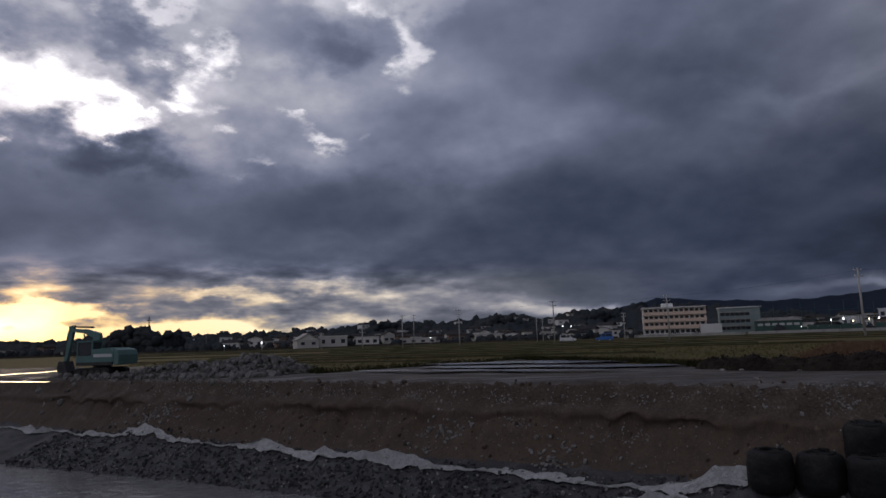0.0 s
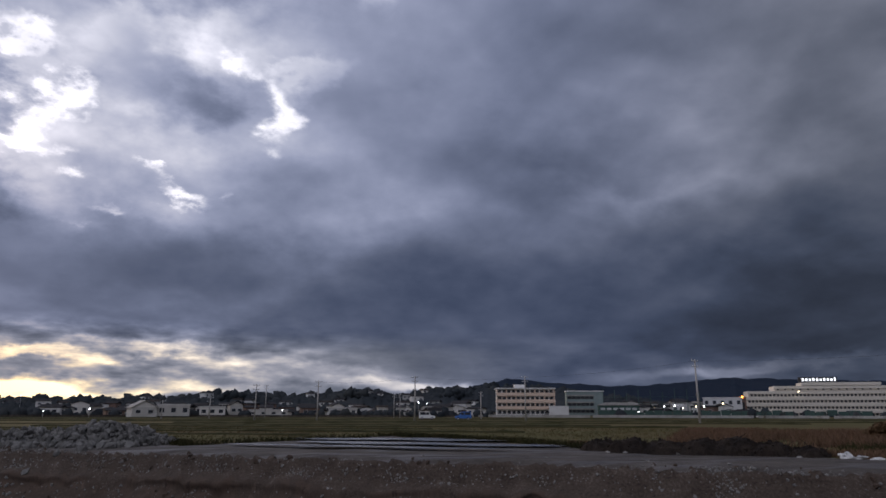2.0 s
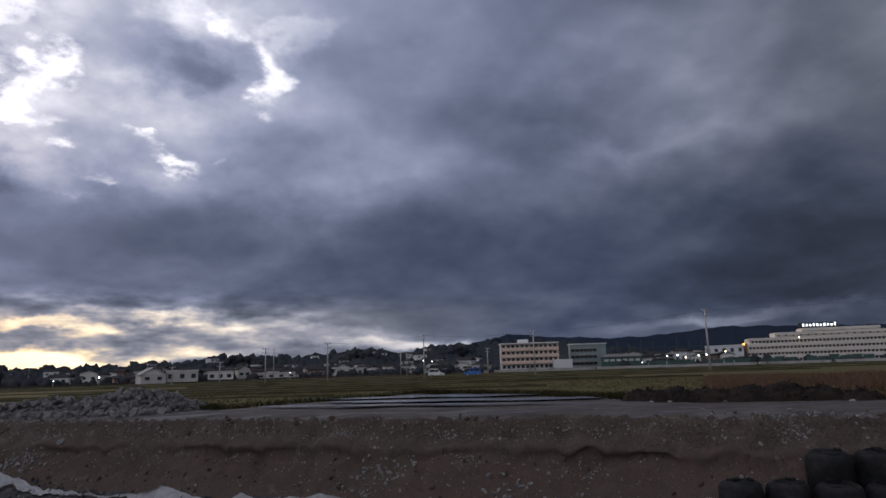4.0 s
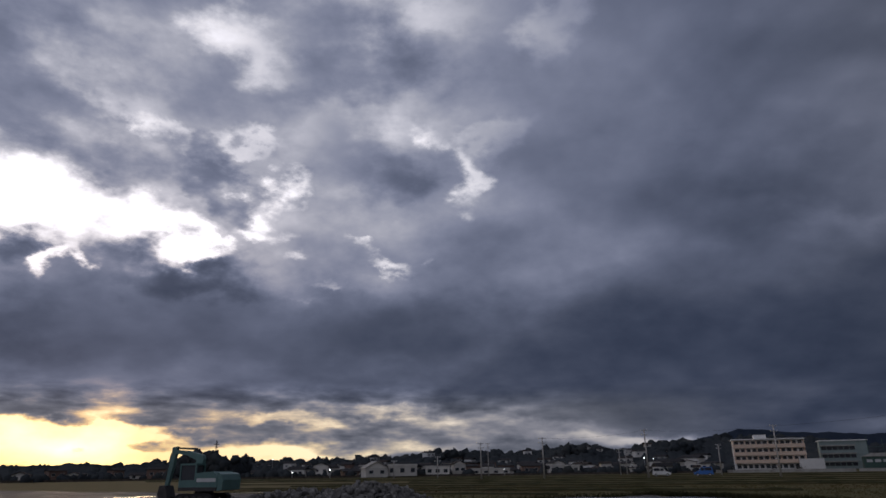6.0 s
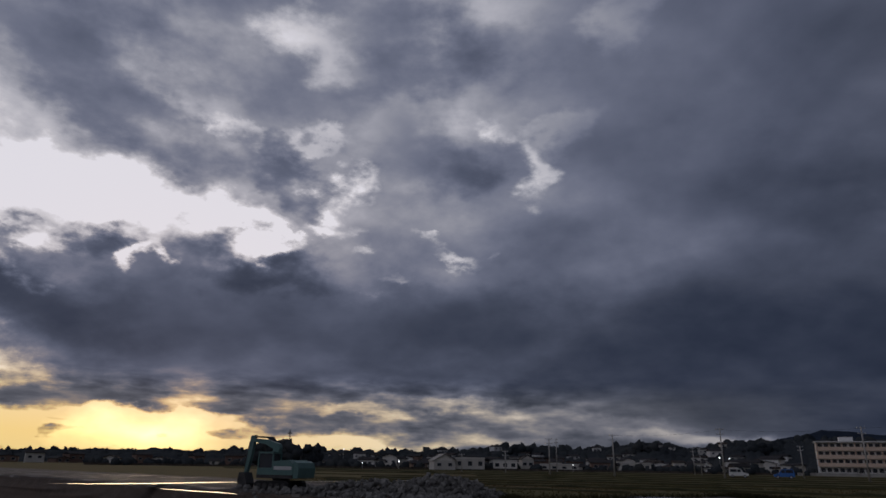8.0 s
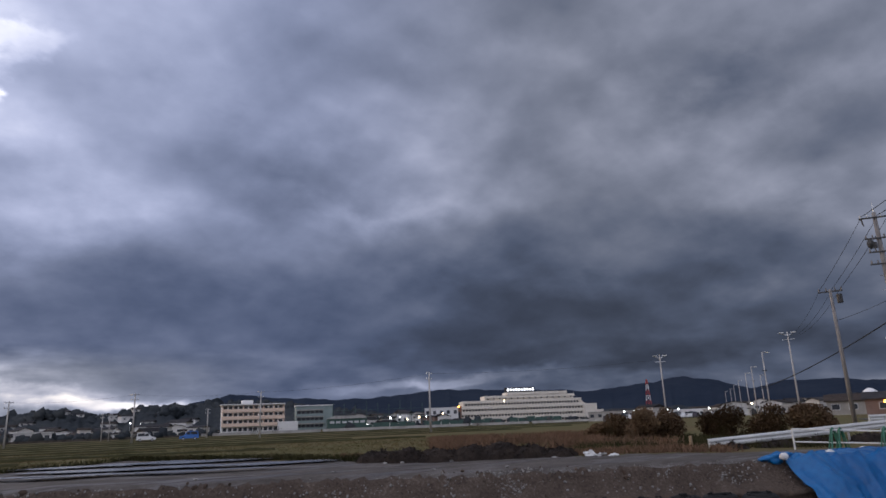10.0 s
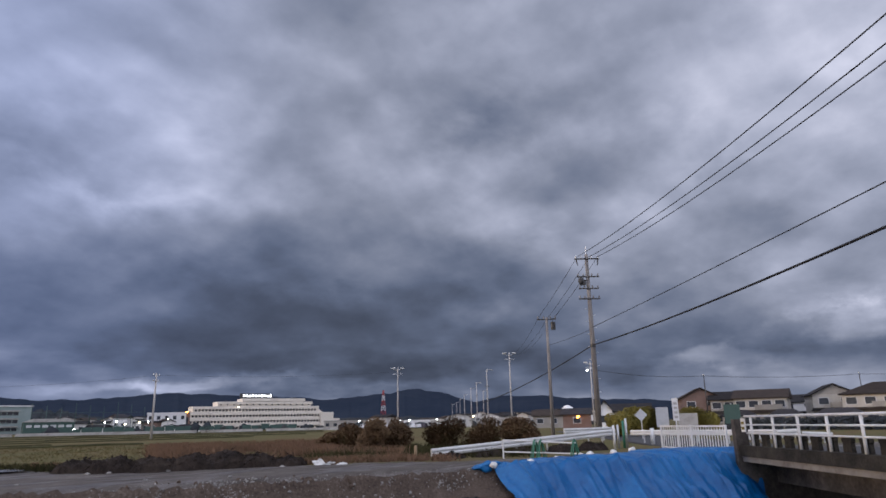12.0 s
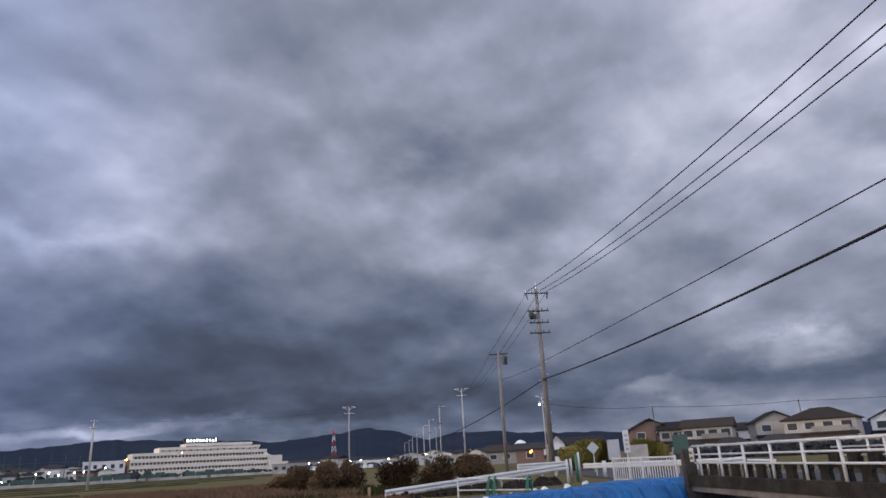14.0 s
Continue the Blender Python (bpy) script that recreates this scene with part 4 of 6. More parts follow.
for a, b, za, zb in (((3.15, 136.8), (23, 137.3), 7.6, 8.8), ((23, 137.3), (43.2, 125.8), 8.8, 8.5), ((43.2, 125.8), (60.8, 93.8), 8.5, 9.6), ((60.8, 93.8), (87.9, 68.0), 9.6, 10.0)):
    wire("overhead_cable", (*a, za), (*b, zb), 0.5, 0.012, "thin sagging cable between the farm road poles")


def lamp_post(x, y, h, tops=True, turn=0.0):
    t = thing("street_lamp", pose(x, y, 0, 0, 0, turn), "tall pale grey lamp post along the street", "lamp", "street lamp posts")
    part("shaft", Geo().rod((0, 0, 0), (0, 0, h), 0.13, 0.08, 10), PALEPOLE, t, smooth=True)
    if tops:
        for s in (-1, 1):
            part("arm", Geo().rod((0, 0, h - 0.5), (s * 1.0, 0, h - 0.15), 0.05, 0.04, 6), GALV, t)
            part("lamp_head", Geo().box(s * 0.75 - 0.35, s * 0.75 + 0.35, -0.14, 0.14, h - 0.16, h - 0.02), WHITE, t)
        part("cross_arm", Geo().box(-0.8, 0.8, -0.05, 0.05, h - 1.1, h - 1.0), GALV, t)
    else:
        part("arm", Geo().tube([(0, 0, h - 0.6), (0.15, 0, h - 0.15), (0.7, 0, h), (1.6, 0, h + 0.05)], 0.06, 6), PALEPOLE, t)
        part("lamp_head", Geo().box(1.4, 2.1, -0.14, 0.14, h - 0.06, h + 0.08), WHITE, t)
        part("bracket", Geo().box(-0.7, 0.7, -0.06, 0.06, h * 0.72, h * 0.72 + 0.12), STEEL, t)
    return t


lamp_post(87.9, 68.0, 10.7, True, -52)
lamp_post(90.9, 48.6, 12.0, True, -62)
lamp_post(*polar(68.6, 120)[:2], 11.6, True, -68)
for az, el in ((59.88, 4.38), (58.95, 3.32), (58.46, 2.86), (59.5, 2.66), (57.88, 2.32), (57.5, 2.0), (57.21, 1.73), (56.83, 1.55)):
    lamp_post(*polar(az, 9.4 / math.tan(radians(el)))[:2], 11.0, False)

# two cars on the farm road
def car(m, paint, label, van=False):
    t = thing("car", m, label, "car")
    L, W, H = 3.6, 1.55, (1.75 if van else 1.45)
    body = [(-L / 2, 0.35), (L / 2, 0.35), (L / 2, 0.75), (L * 0.36, 0.9), (L * 0.24, 1.0), (-L / 2 + 0.05, 1.0)]
    cabin = [(L * 0.24, 1.0), (L * 0.12, H - 0.05), (0.05, H), (-L / 2 + 0.2, H), (-L / 2 + 0.06, 1.0)]
    part("body", Geo().prism(body, -W / 2, W / 2), paint, t)
    part("cabin", Geo().prism(cabin, -W / 2 + 0.1, W / 2 - 0.1), paint, t)
    for s in (-1, 1):
        y = s * (W / 2 - 0.09)
        part("side_window", Geo().box(-L * 0.42, -L * 0.08, y - 0.03, y + 0.03, 1.06, H - 0.14), GLASS, t)
        part("side_window", Geo().box(-L * 0.05, L * 0.13, y - 0.03, y + 0.03, 1.06, H - 0.18), GLASS, t)
        part("headlight", Geo().box(L / 2 - 0.06, L / 2 + 0.02, s * 0.55 - 0.14, s * 0.55 + 0.14, 0.62, 0.78), WHITE, t)
        for x in (-L * 0.31, L * 0.31):
            y0 = s * (W / 2 - 0.16)
            wheel = part("wheel", Geo().rod((x, y0, 0.29), (x, y0 + s * 0.18, 0.29), 0.29, 0.29, 14), RUBBER, t)
            part("rim", Geo().rod((x, y0 + s * 0.17, 0.29), (x, y0 + s * 0.19, 0.29), 0.17, 0.17, 10), GALV, wheel)
    return t


car(place(10.5, 150, 0.1, 0), WHITECAR, "small white car on the farm road", True)
car(place(13.6, 146, 0.1, 180), BLUECAR, "small bright blue car on the farm road", True)


pr = random.Random(44)
for k in range(15):
    az = 47.6 + k * 0.58 + pr.uniform(-0.1, 0.1)
    paint, label = pr.choice([(WHITECAR, "white car parked before the far shops"), (WHITECAR, "white car parked before the far shops"), (DARKCAR, "dark car parked before the far shops")])
    car(place(az, 238 + pr.uniform(-3, 3), 0.1, pr.choice([70, 90, 110])), paint, label, pr.random() < 0.5)


# ---- the building site behind the bank ----
def strip(name, pts, width, z, mat, label):
    g = Geo()
    for k, (x, y) in enumerate(pts):
        p, q = Vector(pts[max(0, k - 1)]), Vector(pts[min(len(pts) - 1, k + 1)])
        d = (q - p).normalized()
        w = width * (0.25 if k in (0, len(pts) - 1) else 1) * (1 + 0.5 * noise.noise(Vector((x, y, 0)) * 0.3))
        g.v += [(x - d.y * w / 2, y + d.x * w / 2, z), (x + d.y * w / 2, y - d.x * w / 2, z)]
    g.f = [(2 * k, 2 * k + 1, 2 * k + 3, 2 * k + 2) for k in range(len(pts) - 1)]
    return solid(name, g, mat, label, "puddle", kind="structure")


def pool(name, cx, cy, rx, ry, turn, z, seed, label):
    g = Geo()
    c, s = math.cos(radians(turn)), math.sin(radians(turn))
    g.v.append((cx, cy, z))
    n = 64
    for k in range(n):
        a = 2 * math.pi * k / n
        r = 1 + 0.6 * fbm(math.cos(a) * 2, math.sin(a) * 2, 0.9, seed)
        x, y = rx * r * math.cos(a), ry * r * math.sin(a)
        g.v.append((cx + c * x - s * y, cy + s * x + c * y, z))
    g.f = [(0, 1 + k, 1 + (k + 1) % n) for k in range(n)]
    return solid(name, g, PUDDLE, label, "puddle", kind="structure")


strip("ditch_water", [(-35.5, 39.2), (-33, 40), (-30.5, 44), (-28.3, 51), (-23.9, 57.6), (-19.5, 66), (-15, 80)], 1.0, 0.09, PUDDLE, "narrow bright strip of standing water beside the field")
strip("ditch_water", [(-24.5, 35.5), (-21.7, 34), (-19.5, 33), (-17.5, 31.8)], 0.45, 0.10, PUDDLE, "narrow bright strip of standing water beside the bank")
for k, (x, y, rx, ry, tn) in enumerate([(6.5, 33.5, 6.0, 1.3, -28), (9.0, 38.0, 5.0, 1.6, -30), (3.0, 31.0, 4.0, 0.7, -28), (11.0, 30.5, 3.2, 1.0, -20), (7.0, 28.6, 3.5, 0.5, -28), (4.5, 39, 3.5, 1.2, -20), (0.2, 32.5, 2.6, 0.5, -25)]):
    pool("puddle", x, y, rx, ry, tn, 0.085 + 0.004 * k, 10.0 + k, "shallow grey puddle on the muddy ground")


def bund(d, az0, az1, skew, w, h, label):
    """A low grassy bank between two fields."""
    g, r = Geo(), random.Random(int(d))
    n = 90
    for k in range(n + 1):
        az = az0 + (az1 - az0) * k / n
        c = polar(10, d) + Vector((math.cos(radians(10 + skew)), -math.sin(radians(10 + skew)), 0)) * d * math.tan(radians(az - 10))
        hh, ww = h * (0.7 + 0.6 * abs(fbm(az, d, 2.5, 1.0))), w * (0.7 + 0.5 * abs(fbm(az, d, 1.5, 2.0)))
        for off, z in ((-ww, -0.02), (-ww * 0.4, hh * 0.85), (ww * 0.3, hh), (ww, -0.02)):
            g.v.append((c.x, c.y + off, z))
    g.f = [(i * 4 + k, (i + 1) * 4 + k, (i + 1) * 4 + k + 1, i * 4 + k + 1) for i in range(n) for k in range(3)]
    solid("field_bund", g, GREEN, label, "field", kind="structure", smooth=True)


for d, a0, a1, sk, w, h in ((47, -20, 2, 10, 0.5, 0.16), (56, -24, 20, 6, 0.5, 0.2), (66, -26, 12, 4, 0.45, 0.16), (76, -20, 32, 3, 0.5, 0.22), (88, -28, 26, 5, 0.5, 0.2), (103, -10, 40, 2, 0.6, 0.22), (122, -28, 44, 2, 0.6, 0.25), (150, -30, 46, 0, 0.9, 0.3), (190, -30, 46, 0, 1.2, 0.35)):
    bund(d, a0, a1, sk, w, h, "low dark grassy bund between stubble fields")


def excavator():
    m = pose(-19.4, 40.2, 0.0, 0, 0, 206 - 36)
    t = thing("excavator", m, "teal tracked excavator with white stripes parked on the bank", "excavator")
    for s in (-1, 1):
        trk = part("track", Geo().prism([(-1.25, 0.12), (-1.1, 0.0), (1.1, 0.0), (1.25, 0.12), (1.25, 0.42), (1.05, 0.56), (-1.05, 0.56), (-1.25, 0.42)], s * 0.75 - 0.22, s * 0.75 + 0.22), RUBBER, t)
        for k in range(5):
            part("roller", Geo().rod((-0.9 + k * 0.45, s * 0.75 + s * 0.2, 0.25), (-0.9 + k * 0.45, s * 0.75 + s * 0.26, 0.25), 0.17, 0.17, 10), STEEL, trk)
    part("slew_ring", Geo().rod((0, 0, 0.5), (0, 0, 0.72), 0.55, 0.55, 16), STEEL, t)
    part("deck", Geo().box(-1.45, 1.15, -0.95, 0.95, 0.7, 0.9), STEEL, t)
    part("engine_housing", Geo().prism([(-1.5, 0.9), (0.0, 0.9), (0.0, 1.7), (-1.2, 1.78), (-1.5, 1.5)], -0.95, 0.95), TEAL, t)
    part("counterweight", Geo().prism([(-1.85, 0.75), (-1.5, 0.7), (-1.5, 1.72), (-1.75, 1.62), (-1.88, 1.3)], -0.92, 0.92), TEAL, t)
    part("white_stripe", Geo().box(-1.4, -0.1, 0.955, 0.965, 1.2, 1.4), WHITE, t)
    part("white_stripe", Geo().box(-1.4, -0.1, -0.965, -0.955, 1.2, 1.4), WHITE, t)
    part("exhaust", Geo().rod((-1.1, -0.4, 1.7), (-1.1, -0.4, 2.05), 0.06, 0.06, 8), STEEL, t)
    cab = part("cab_frame", Geo().box(0.0, 1.15, 0.05, 0.95, 2.15, 2.25), TEAL, t, "teal cab roof and posts")
    for x in (0.04, 1.1):
        for y in (0.09, 0.9):
            part("cab_post", Geo().box(x - 0.04, x + 0.04, y - 0.04, y + 0.04, 0.9, 2.15), TEAL, cab)
    part("cab_panel", Geo().box(0.0, 1.15, 0.05, 0.95, 0.9, 1.3), TEAL, cab)
    part("cab_glass", Geo().box(0.08, 1.06, 0.1, 0.89, 1.31, 2.14), GLASS, cab)
    boom = [(0.7, 1.0), (1.05, 1.0), (0.95, 1.9), (0.8, 2.45), (1.5, 2.75), (2.55, 2.9), (2.6, 3.1), (1.4, 3.02), (0.4, 2.75), (0.3, 2.5), (0.5, 1.7)]
    part("boom", Geo().prism(boom, -0.35, -0.05), TEAL, t)
    part("hydraulic_ram", Geo().rod((0.9, -0.2, 3.12), (2.3, -0.2, 3.2), 0.07, 0.05, 8), STEEL, t)
    part("hydraulic_ram", Geo().rod((1.15, -0.2, 1.0), (1.6, -0.2, 2.7), 0.07, 0.05, 8), STEEL, t)
    stick = [(2.3, 3.3), (2.65, 3.25), (2.8, 2.0), (2.95, 0.95), (2.75, 0.9), (2.5, 2.0)]
    part("stick", Geo().prism(stick, -0.32, -0.08), TEAL, t)
    part("hydraulic_ram", Geo().rod((2.75, -0.2, 2.9), (3.05, -0.2, 1.4), 0.06, 0.05, 8), STEEL, t)
    part("bucket", Geo().prism([(2.7, 1.0), (3.1, 1.0), (3.2, 0.5), (3.0, 0.05), (2.6, -0.02), (2.45, 0.35)], -0.6, 0.2), STEEL, t)
    return t


excavator()


def rock_heap():
    r = random.Random(8)
    t = thing("rock_heap", pose(0, 0, 0), "grey heap of broken rock on the bank top", "rock heap")
    forms = []
    for k in range(10):
        forms.append(Geo().lump((0, 0, 0), (1, 1, 0.75), 0.35, 300 + k, 1).mesh("rock", STONE))
    core = Geo()
    core.lump((-8.2, 36.0, -0.1), (3.3, 2.2, 0.85), 0.15, 5, 2, -1)
    core.lump((-11.6, 37.2, -0.25), (3.4, 2.0, 0.75), 0.15, 6, 2, -1)
    part("core", core, STONE, t)
    n = 0
    while n < 290:
        if r.random() < 0.62:
            a, q = r.random() * 6.28, r.random() ** 0.6
            x, y = -8.2 + 3.4 * q * math.cos(a), 36.0 + 2.5 * q * math.sin(a)
            z = 0.92 * (1 - q ** 1.5)
        else:
            a, q = r.random() * 6.28, r.random() ** 0.6
            x, y = -12.0 + 4.6 * q * math.cos(a), 37.0 + 2.2 * q * math.sin(a)
            z = 0.6 * (1 - q ** 1.6)
        s = r.uniform(0.09, 0.26) * (1.1 if z > 0.3 else 0.85)
        o = new("rock", forms[n % 10])
        o.parent = t
        o.matrix_basis = pose(x, y, z + s * 0.35, r.random() * 360, r.random() * 360, r.random() * 360) @ Matrix.Diagonal((s, s * r.uniform(0.6, 1), s, 1))
        n += 1
    small = Geo()
    for k in range(620):
        a, q = r.random() * 6.28, r.random() ** 0.55
        cx, cy, rx, ry, top = (-8.2, 36.0, 3.5, 2.6, 0.92) if r.random() < 0.55 else (-12.0, 37.0, 4.8, 2.3, 0.6)
        s = r.uniform(0.05, 0.15)
        small.lump((cx + rx * q * math.cos(a), cy + ry * q * math.sin(a), top * (1 - q ** 1.5) + s), (s * 1.3, s, s * 0.9), 0.4, k, 1)
    solid("rubble", small, STONE, "small broken grey stones lying over the rock heap", "rubble", kind="stuff")


rock_heap()

# low rubble spread along the bank top between excavator and heap
g, r = Geo(), random.Random(12)
for k in range(500):
    s, n = r.uniform(-40, -22), r.gauss(24.8, 1.3)
    z = r.uniform(0.06, 0.22)
    g.lump(river(s, n, ground_z(s, n) + z * 0.4), (z * 1.3, z, z), 0.35, k, 1)
solid("rubble", g, STONE, "scattered grey rubble along the bank top", "rubble", kind="stuff")

# pale pebbles and clods in the bank face
g, r = Geo(), random.Random(13)
for k in range(3600):
    s, n = r.uniform(-30, 27), EDGE - r.random() ** 2.2 * 2.2 + r.uniform(-0.1, 0.5)
    z = r.choice([0.014, 0.016, 0.018, 0.022, 0.028, 0.036, 0.05]) * r.uniform(0.6, 1.2)
    g.lump(river(s, n, ground_z(s, n) + z * 0.3), (z * 1.4, z, z * 0.9), 0.3, k, 1)
for k in range(90):
    cs, cn = r.uniform(-28, 26), EDGE - r.uniform(0.0, 0.75)
    for j in range(16):
        s, n = r.gauss(cs, 0.22), cn + r.gauss(0, 0.09)
        z = r.choice([0.016, 0.02, 0.026, 0.036]) * r.uniform(0.7, 1.2)
        g.lump(river(s, n, ground_z(s, n) + z * 0.4), (z * 1.4, z, z * 0.9), 0.3, k + j, 1)
solid("bank_pebbles", g, PEBBLE, "pale pebbles stuck in the soil of the bank", "pebbles", kind="stuff")
g = Geo()
for k in range(260):
    s, n = r.uniform(-30, 27), EDGE - r.random() * 2.6 + 0.6
    z = r.uniform(0.03, 0.09)
    g.lump(river(s, n, ground_z(s, n)), (z * 1.5, z, z), 0.4, k, 1)
solid("bank_clods", g, SOIL, "brown clods of soil on the bank face", "soil", kind="stuff")
g = Geo()
for k in range(4200):
    s = r.uniform(-32, 14)
    n = r.uniform(shore_at(s) - 0.2, TOE)
    z = 0.03 + 0.07 * r.random() ** 2
    g.lump(river(s, n, ground_z(s, n)), (z * 1.4, z, z * 0.8), 0.35, k, 1)
solid("terrace_stones", g, TERRACE, "dark wet stones along the waterline", "stones", kind="stuff")

g = Geo()
for k in range(700):
    s = r.uniform(-32, 10)
    n = r.uniform(shore_at(s), TOE)
    z = 0.02 + 0.05 * r.random() ** 2
    g.lump(river(s, n, ground_z(s, n) + z * 0.3), (z * 1.4, z, z * 0.8), 0.35, k, 1)
for cs, cn, spread_, count in ((-9.3, 21.3, 0.55, 60), (-4.7, 20.9, 0.5, 55), (-26.0, 21.0, 0.9, 80), (-24.6, 21.2, 0.8, 50)):
    for k in range(count):
        s, n = r.gauss(cs, spread_), cn + r.gauss(0, 0.3)
        z = r.uniform(0.025, 0.085)
        g.lump(river(s, n, ground_z(s, n) + z * 0.4), (z * 1.3, z, z * 0.9), 0.4, k, 1)
solid("fallen_stones", g, STONE, "grey stones fallen from the bank onto its foot", "stones", kind="stuff")

# pale sheeting laid along the foot of the bank
def sheeting(s0, s1, n0, width, seed, label):
    """A narrow crumpled ribbon, pushed up here and there into pointed folds."""
    g = Geo()
    ns, nn = int((s1 - s0) / 0.09), 10
    r = random.Random(int(seed))
    peaks = [(r.uniform(s0, s1), r.uniform(0.10, 0.30), r.uniform(1.0, 3.2)) for _ in range(max(1, int((s1 - s0) / 2.6)))]
    for i in range(ns + 1):
        s = s0 + (s1 - s0) * i / ns
        c = n0 + 0.35 * fbm(s, 0, 4, seed)
        lift = sum(h * max(0.0, 1 - (s0_ - s) / w * 3.0 if s < s0_ else 1 - (s - s0_) / w) for s0_, h, w in peaks)
        wv = max(0.08, width * (0.5 + 1.2 * fbm(s, 5, 2.2, seed + 1)) + 0.35 * lift)
        for j in range(nn + 1):
            v = j / nn - 0.5
            n = min(c + v * wv, 20.28)
            crease = 0.10 * abs(noise.noise(Vector((s * 2.2 + v * 2.0, v * 5, seed)))) + 0.05 * abs(noise.noise(Vector((s * 6, v * 9, seed))))
            z = ground_z(s, n) + 0.04 + min(0.5, lift) * max(0.0, 1 - abs(v - 0.1) * 2.2) + crease
            g.v.append(tuple(river(s, n, z)))
    g.f = [(i * (nn + 1) + j, (i + 1) * (nn + 1) + j, (i + 1) * (nn + 1) + j + 1, i * (nn + 1) + j + 1) for i in range(ns) for j in range(nn)]
    solid("plastic_sheet", g, SHEET, label, "sheeting", smooth=False)


sheeting(-46, -26.5, 19.9, 0.42, 3.0, "dirty white sheeting along the foot of the bank")
sheeting(-27, -14.2, 20.1, 0.5, 14.0, "crumpled white sheeting along the foot of the bank")
sheeting(-14.5, -3.4, 20.05, 0.45, 25.0, "crumpled white sheeting along the foot of the bank")
sheeting(-4.0, 1.2, 20.05, 0.45, 37.0, "loose white sheeting beside the black bulk bags")
sheeting(-2.2, 1.4, 19.35, 0.35, 51.0, "thin torn sheeting beside the black bulk bags")


def bulk_bag(m, k):
    t = thing("bulk_bag", m, "black cloth bulk bag of soil stacked against the bank", "bulk bag", "black bulk bags")
    g = Geo()
    n, rows = 20, [(0.0, 0.46), (0.06, 0.54), (0.3, 0.57), (0.62, 0.565), (0.86, 0.55), (0.97, 0.50), (1.02, 0.43), (0.96, 0.15)]
    for z, r_ in rows:
        for j in range(n):
            a = 2 * math.pi * j / n
            q = r_ * (1 + 0.10 * noise.noise(Vector((math.cos(a) * 2, math.sin(a) * 2, z * 3 + k))) + 0.06 * noise.noise(Vector((math.cos(a) * 5, math.sin(a) * 5, z * 4 + k))))
            g.v.append((q * math.cos(a), q * math.sin(a), z * (1 + 0.05 * noise.noise(Vector((a, k, 0))))))
    g.f = [(i * n + j, i * n + (j + 1) % n, (i + 1) * n + (j + 1) % n, (i + 1) * n + j) for i in range(len(rows) - 1) for j in range(n)]
    g.f += [tuple(range(n - 1, -1, -1)), tuple(range((len(rows) - 1) * n, len(rows) * n))]
    part("bag", g, BAGBLACK, t, smooth=True)
    ring = [((0.36 + 0.07 * noise.noise(Vector((j, k, 1)))) * math.cos(j * 0.6283), (0.36 + 0.07 * noise.noise(Vector((j, k, 2)))) * math.sin(j * 0.6283), 1.0 + 0.07 * noise.noise(Vector((j * 1.7, k, 3)))) for j in range(11)]
    part("collar", Geo().tube(ring, 0.05, 6), BAGBLACK, t, "gathered cloth collar", smooth=True)
    for s in (-1, 1):
        part("lifting_strap", Geo().tube([(s * 0.45, -0.2, 0.8), (s * 0.3, -0.1, 1.08), (s * 0.3, 0.1, 1.08), (s * 0.45, 0.2, 0.8)], 0.025, 5), BAGBLACK, t)


for k in range(9):
    s = 1.5 + k * 1.14
    bulk_bag(pose(*river(s + 0.3, 20.0 + 0.1 * math.sin(k * 2.1), -2.6), 0, 0, k * 40), k)
for k in range(7):
    s = 3.7 + k * 1.15
    bulk_bag(pose(*river(s + 0.35, 20.75 + 0.08 * math.sin(k * 1.7), -1.9), 3, -2, k * 55), k + 20)


# dark heaped spoil beside the track
def spoil(pts, label):
    """A clumped mound: a rough skin over several rises, with clods and sticks on it."""
    x0, x1 = min(p[0] - p[2] * 1.3 for p in pts), max(p[0] + p[2] * 1.3 for p in pts)
    y0, y1 = min(p[1] - p[2] * 1.2 for p in pts), max(p[1] + p[2] * 1.2 for p in pts)

    def top(x, y):
        h = -0.12
        for px, py, w, ph in pts:
            q = ((x - px) / w) ** 2 + ((y - py) / (w * 0.8)) ** 2
            if q < 1.6:
                h = max(h, 0.72 * ph * max(-0.3, 1 - q) ** 1 if q > 1 else 0.72 * ph * (1 - q) ** 0.55)
        return h + (0.16 * fbm(x, y, 0.55, 2.0) + 0.06 * fbm(x, y, 0.16, 5.0)) * (1 if h > 0 else 0.1)

    nx, ny = int((x1 - x0) / 0.07), int((y1 - y0) / 0.07)
    g, r = Geo(), random.Random(len(pts) * 7)
    g.v = [(x0 + (x1 - x0) * i / nx, y0 + (y1 - y0) * j / ny, top(x0 + (x1 - x0) * i / nx, y0 + (y1 - y0) * j / ny)) for j in range(ny + 1) for i in range(nx + 1)]
    g.f = [(j * (nx + 1) + i, j * (nx + 1) + i + 1, (j + 1) * (nx + 1) + i + 1, (j + 1) * (nx + 1) + i) for j in range(ny) for i in range(nx)]
    for px, py, w, ph in pts:
        for j in range(60):
            a, q = r.random() * 6.28, r.random() ** 0.5
            x, y = px + w * 0.95 * q * math.cos(a), py + w * 0.75 * q * math.sin(a)
            c = r.uniform(0.02, 0.07)
            if j % 3:
                g.lump((x, y, top(x, y)), (c * 1.6, c, c), 0.4, j, 1)
            else:
                b_ = r.random() * 6.28
                g.rod((x, y, top(x, y)), (x + 0.25 * math.cos(b_), y + 0.25 * math.sin(b_), top(x, y) + r.uniform(0.05, 0.22)), 0.012, 0.006, 4)
    solid("earth_mound", g, BRUSH, label, "earth mound", smooth=False)


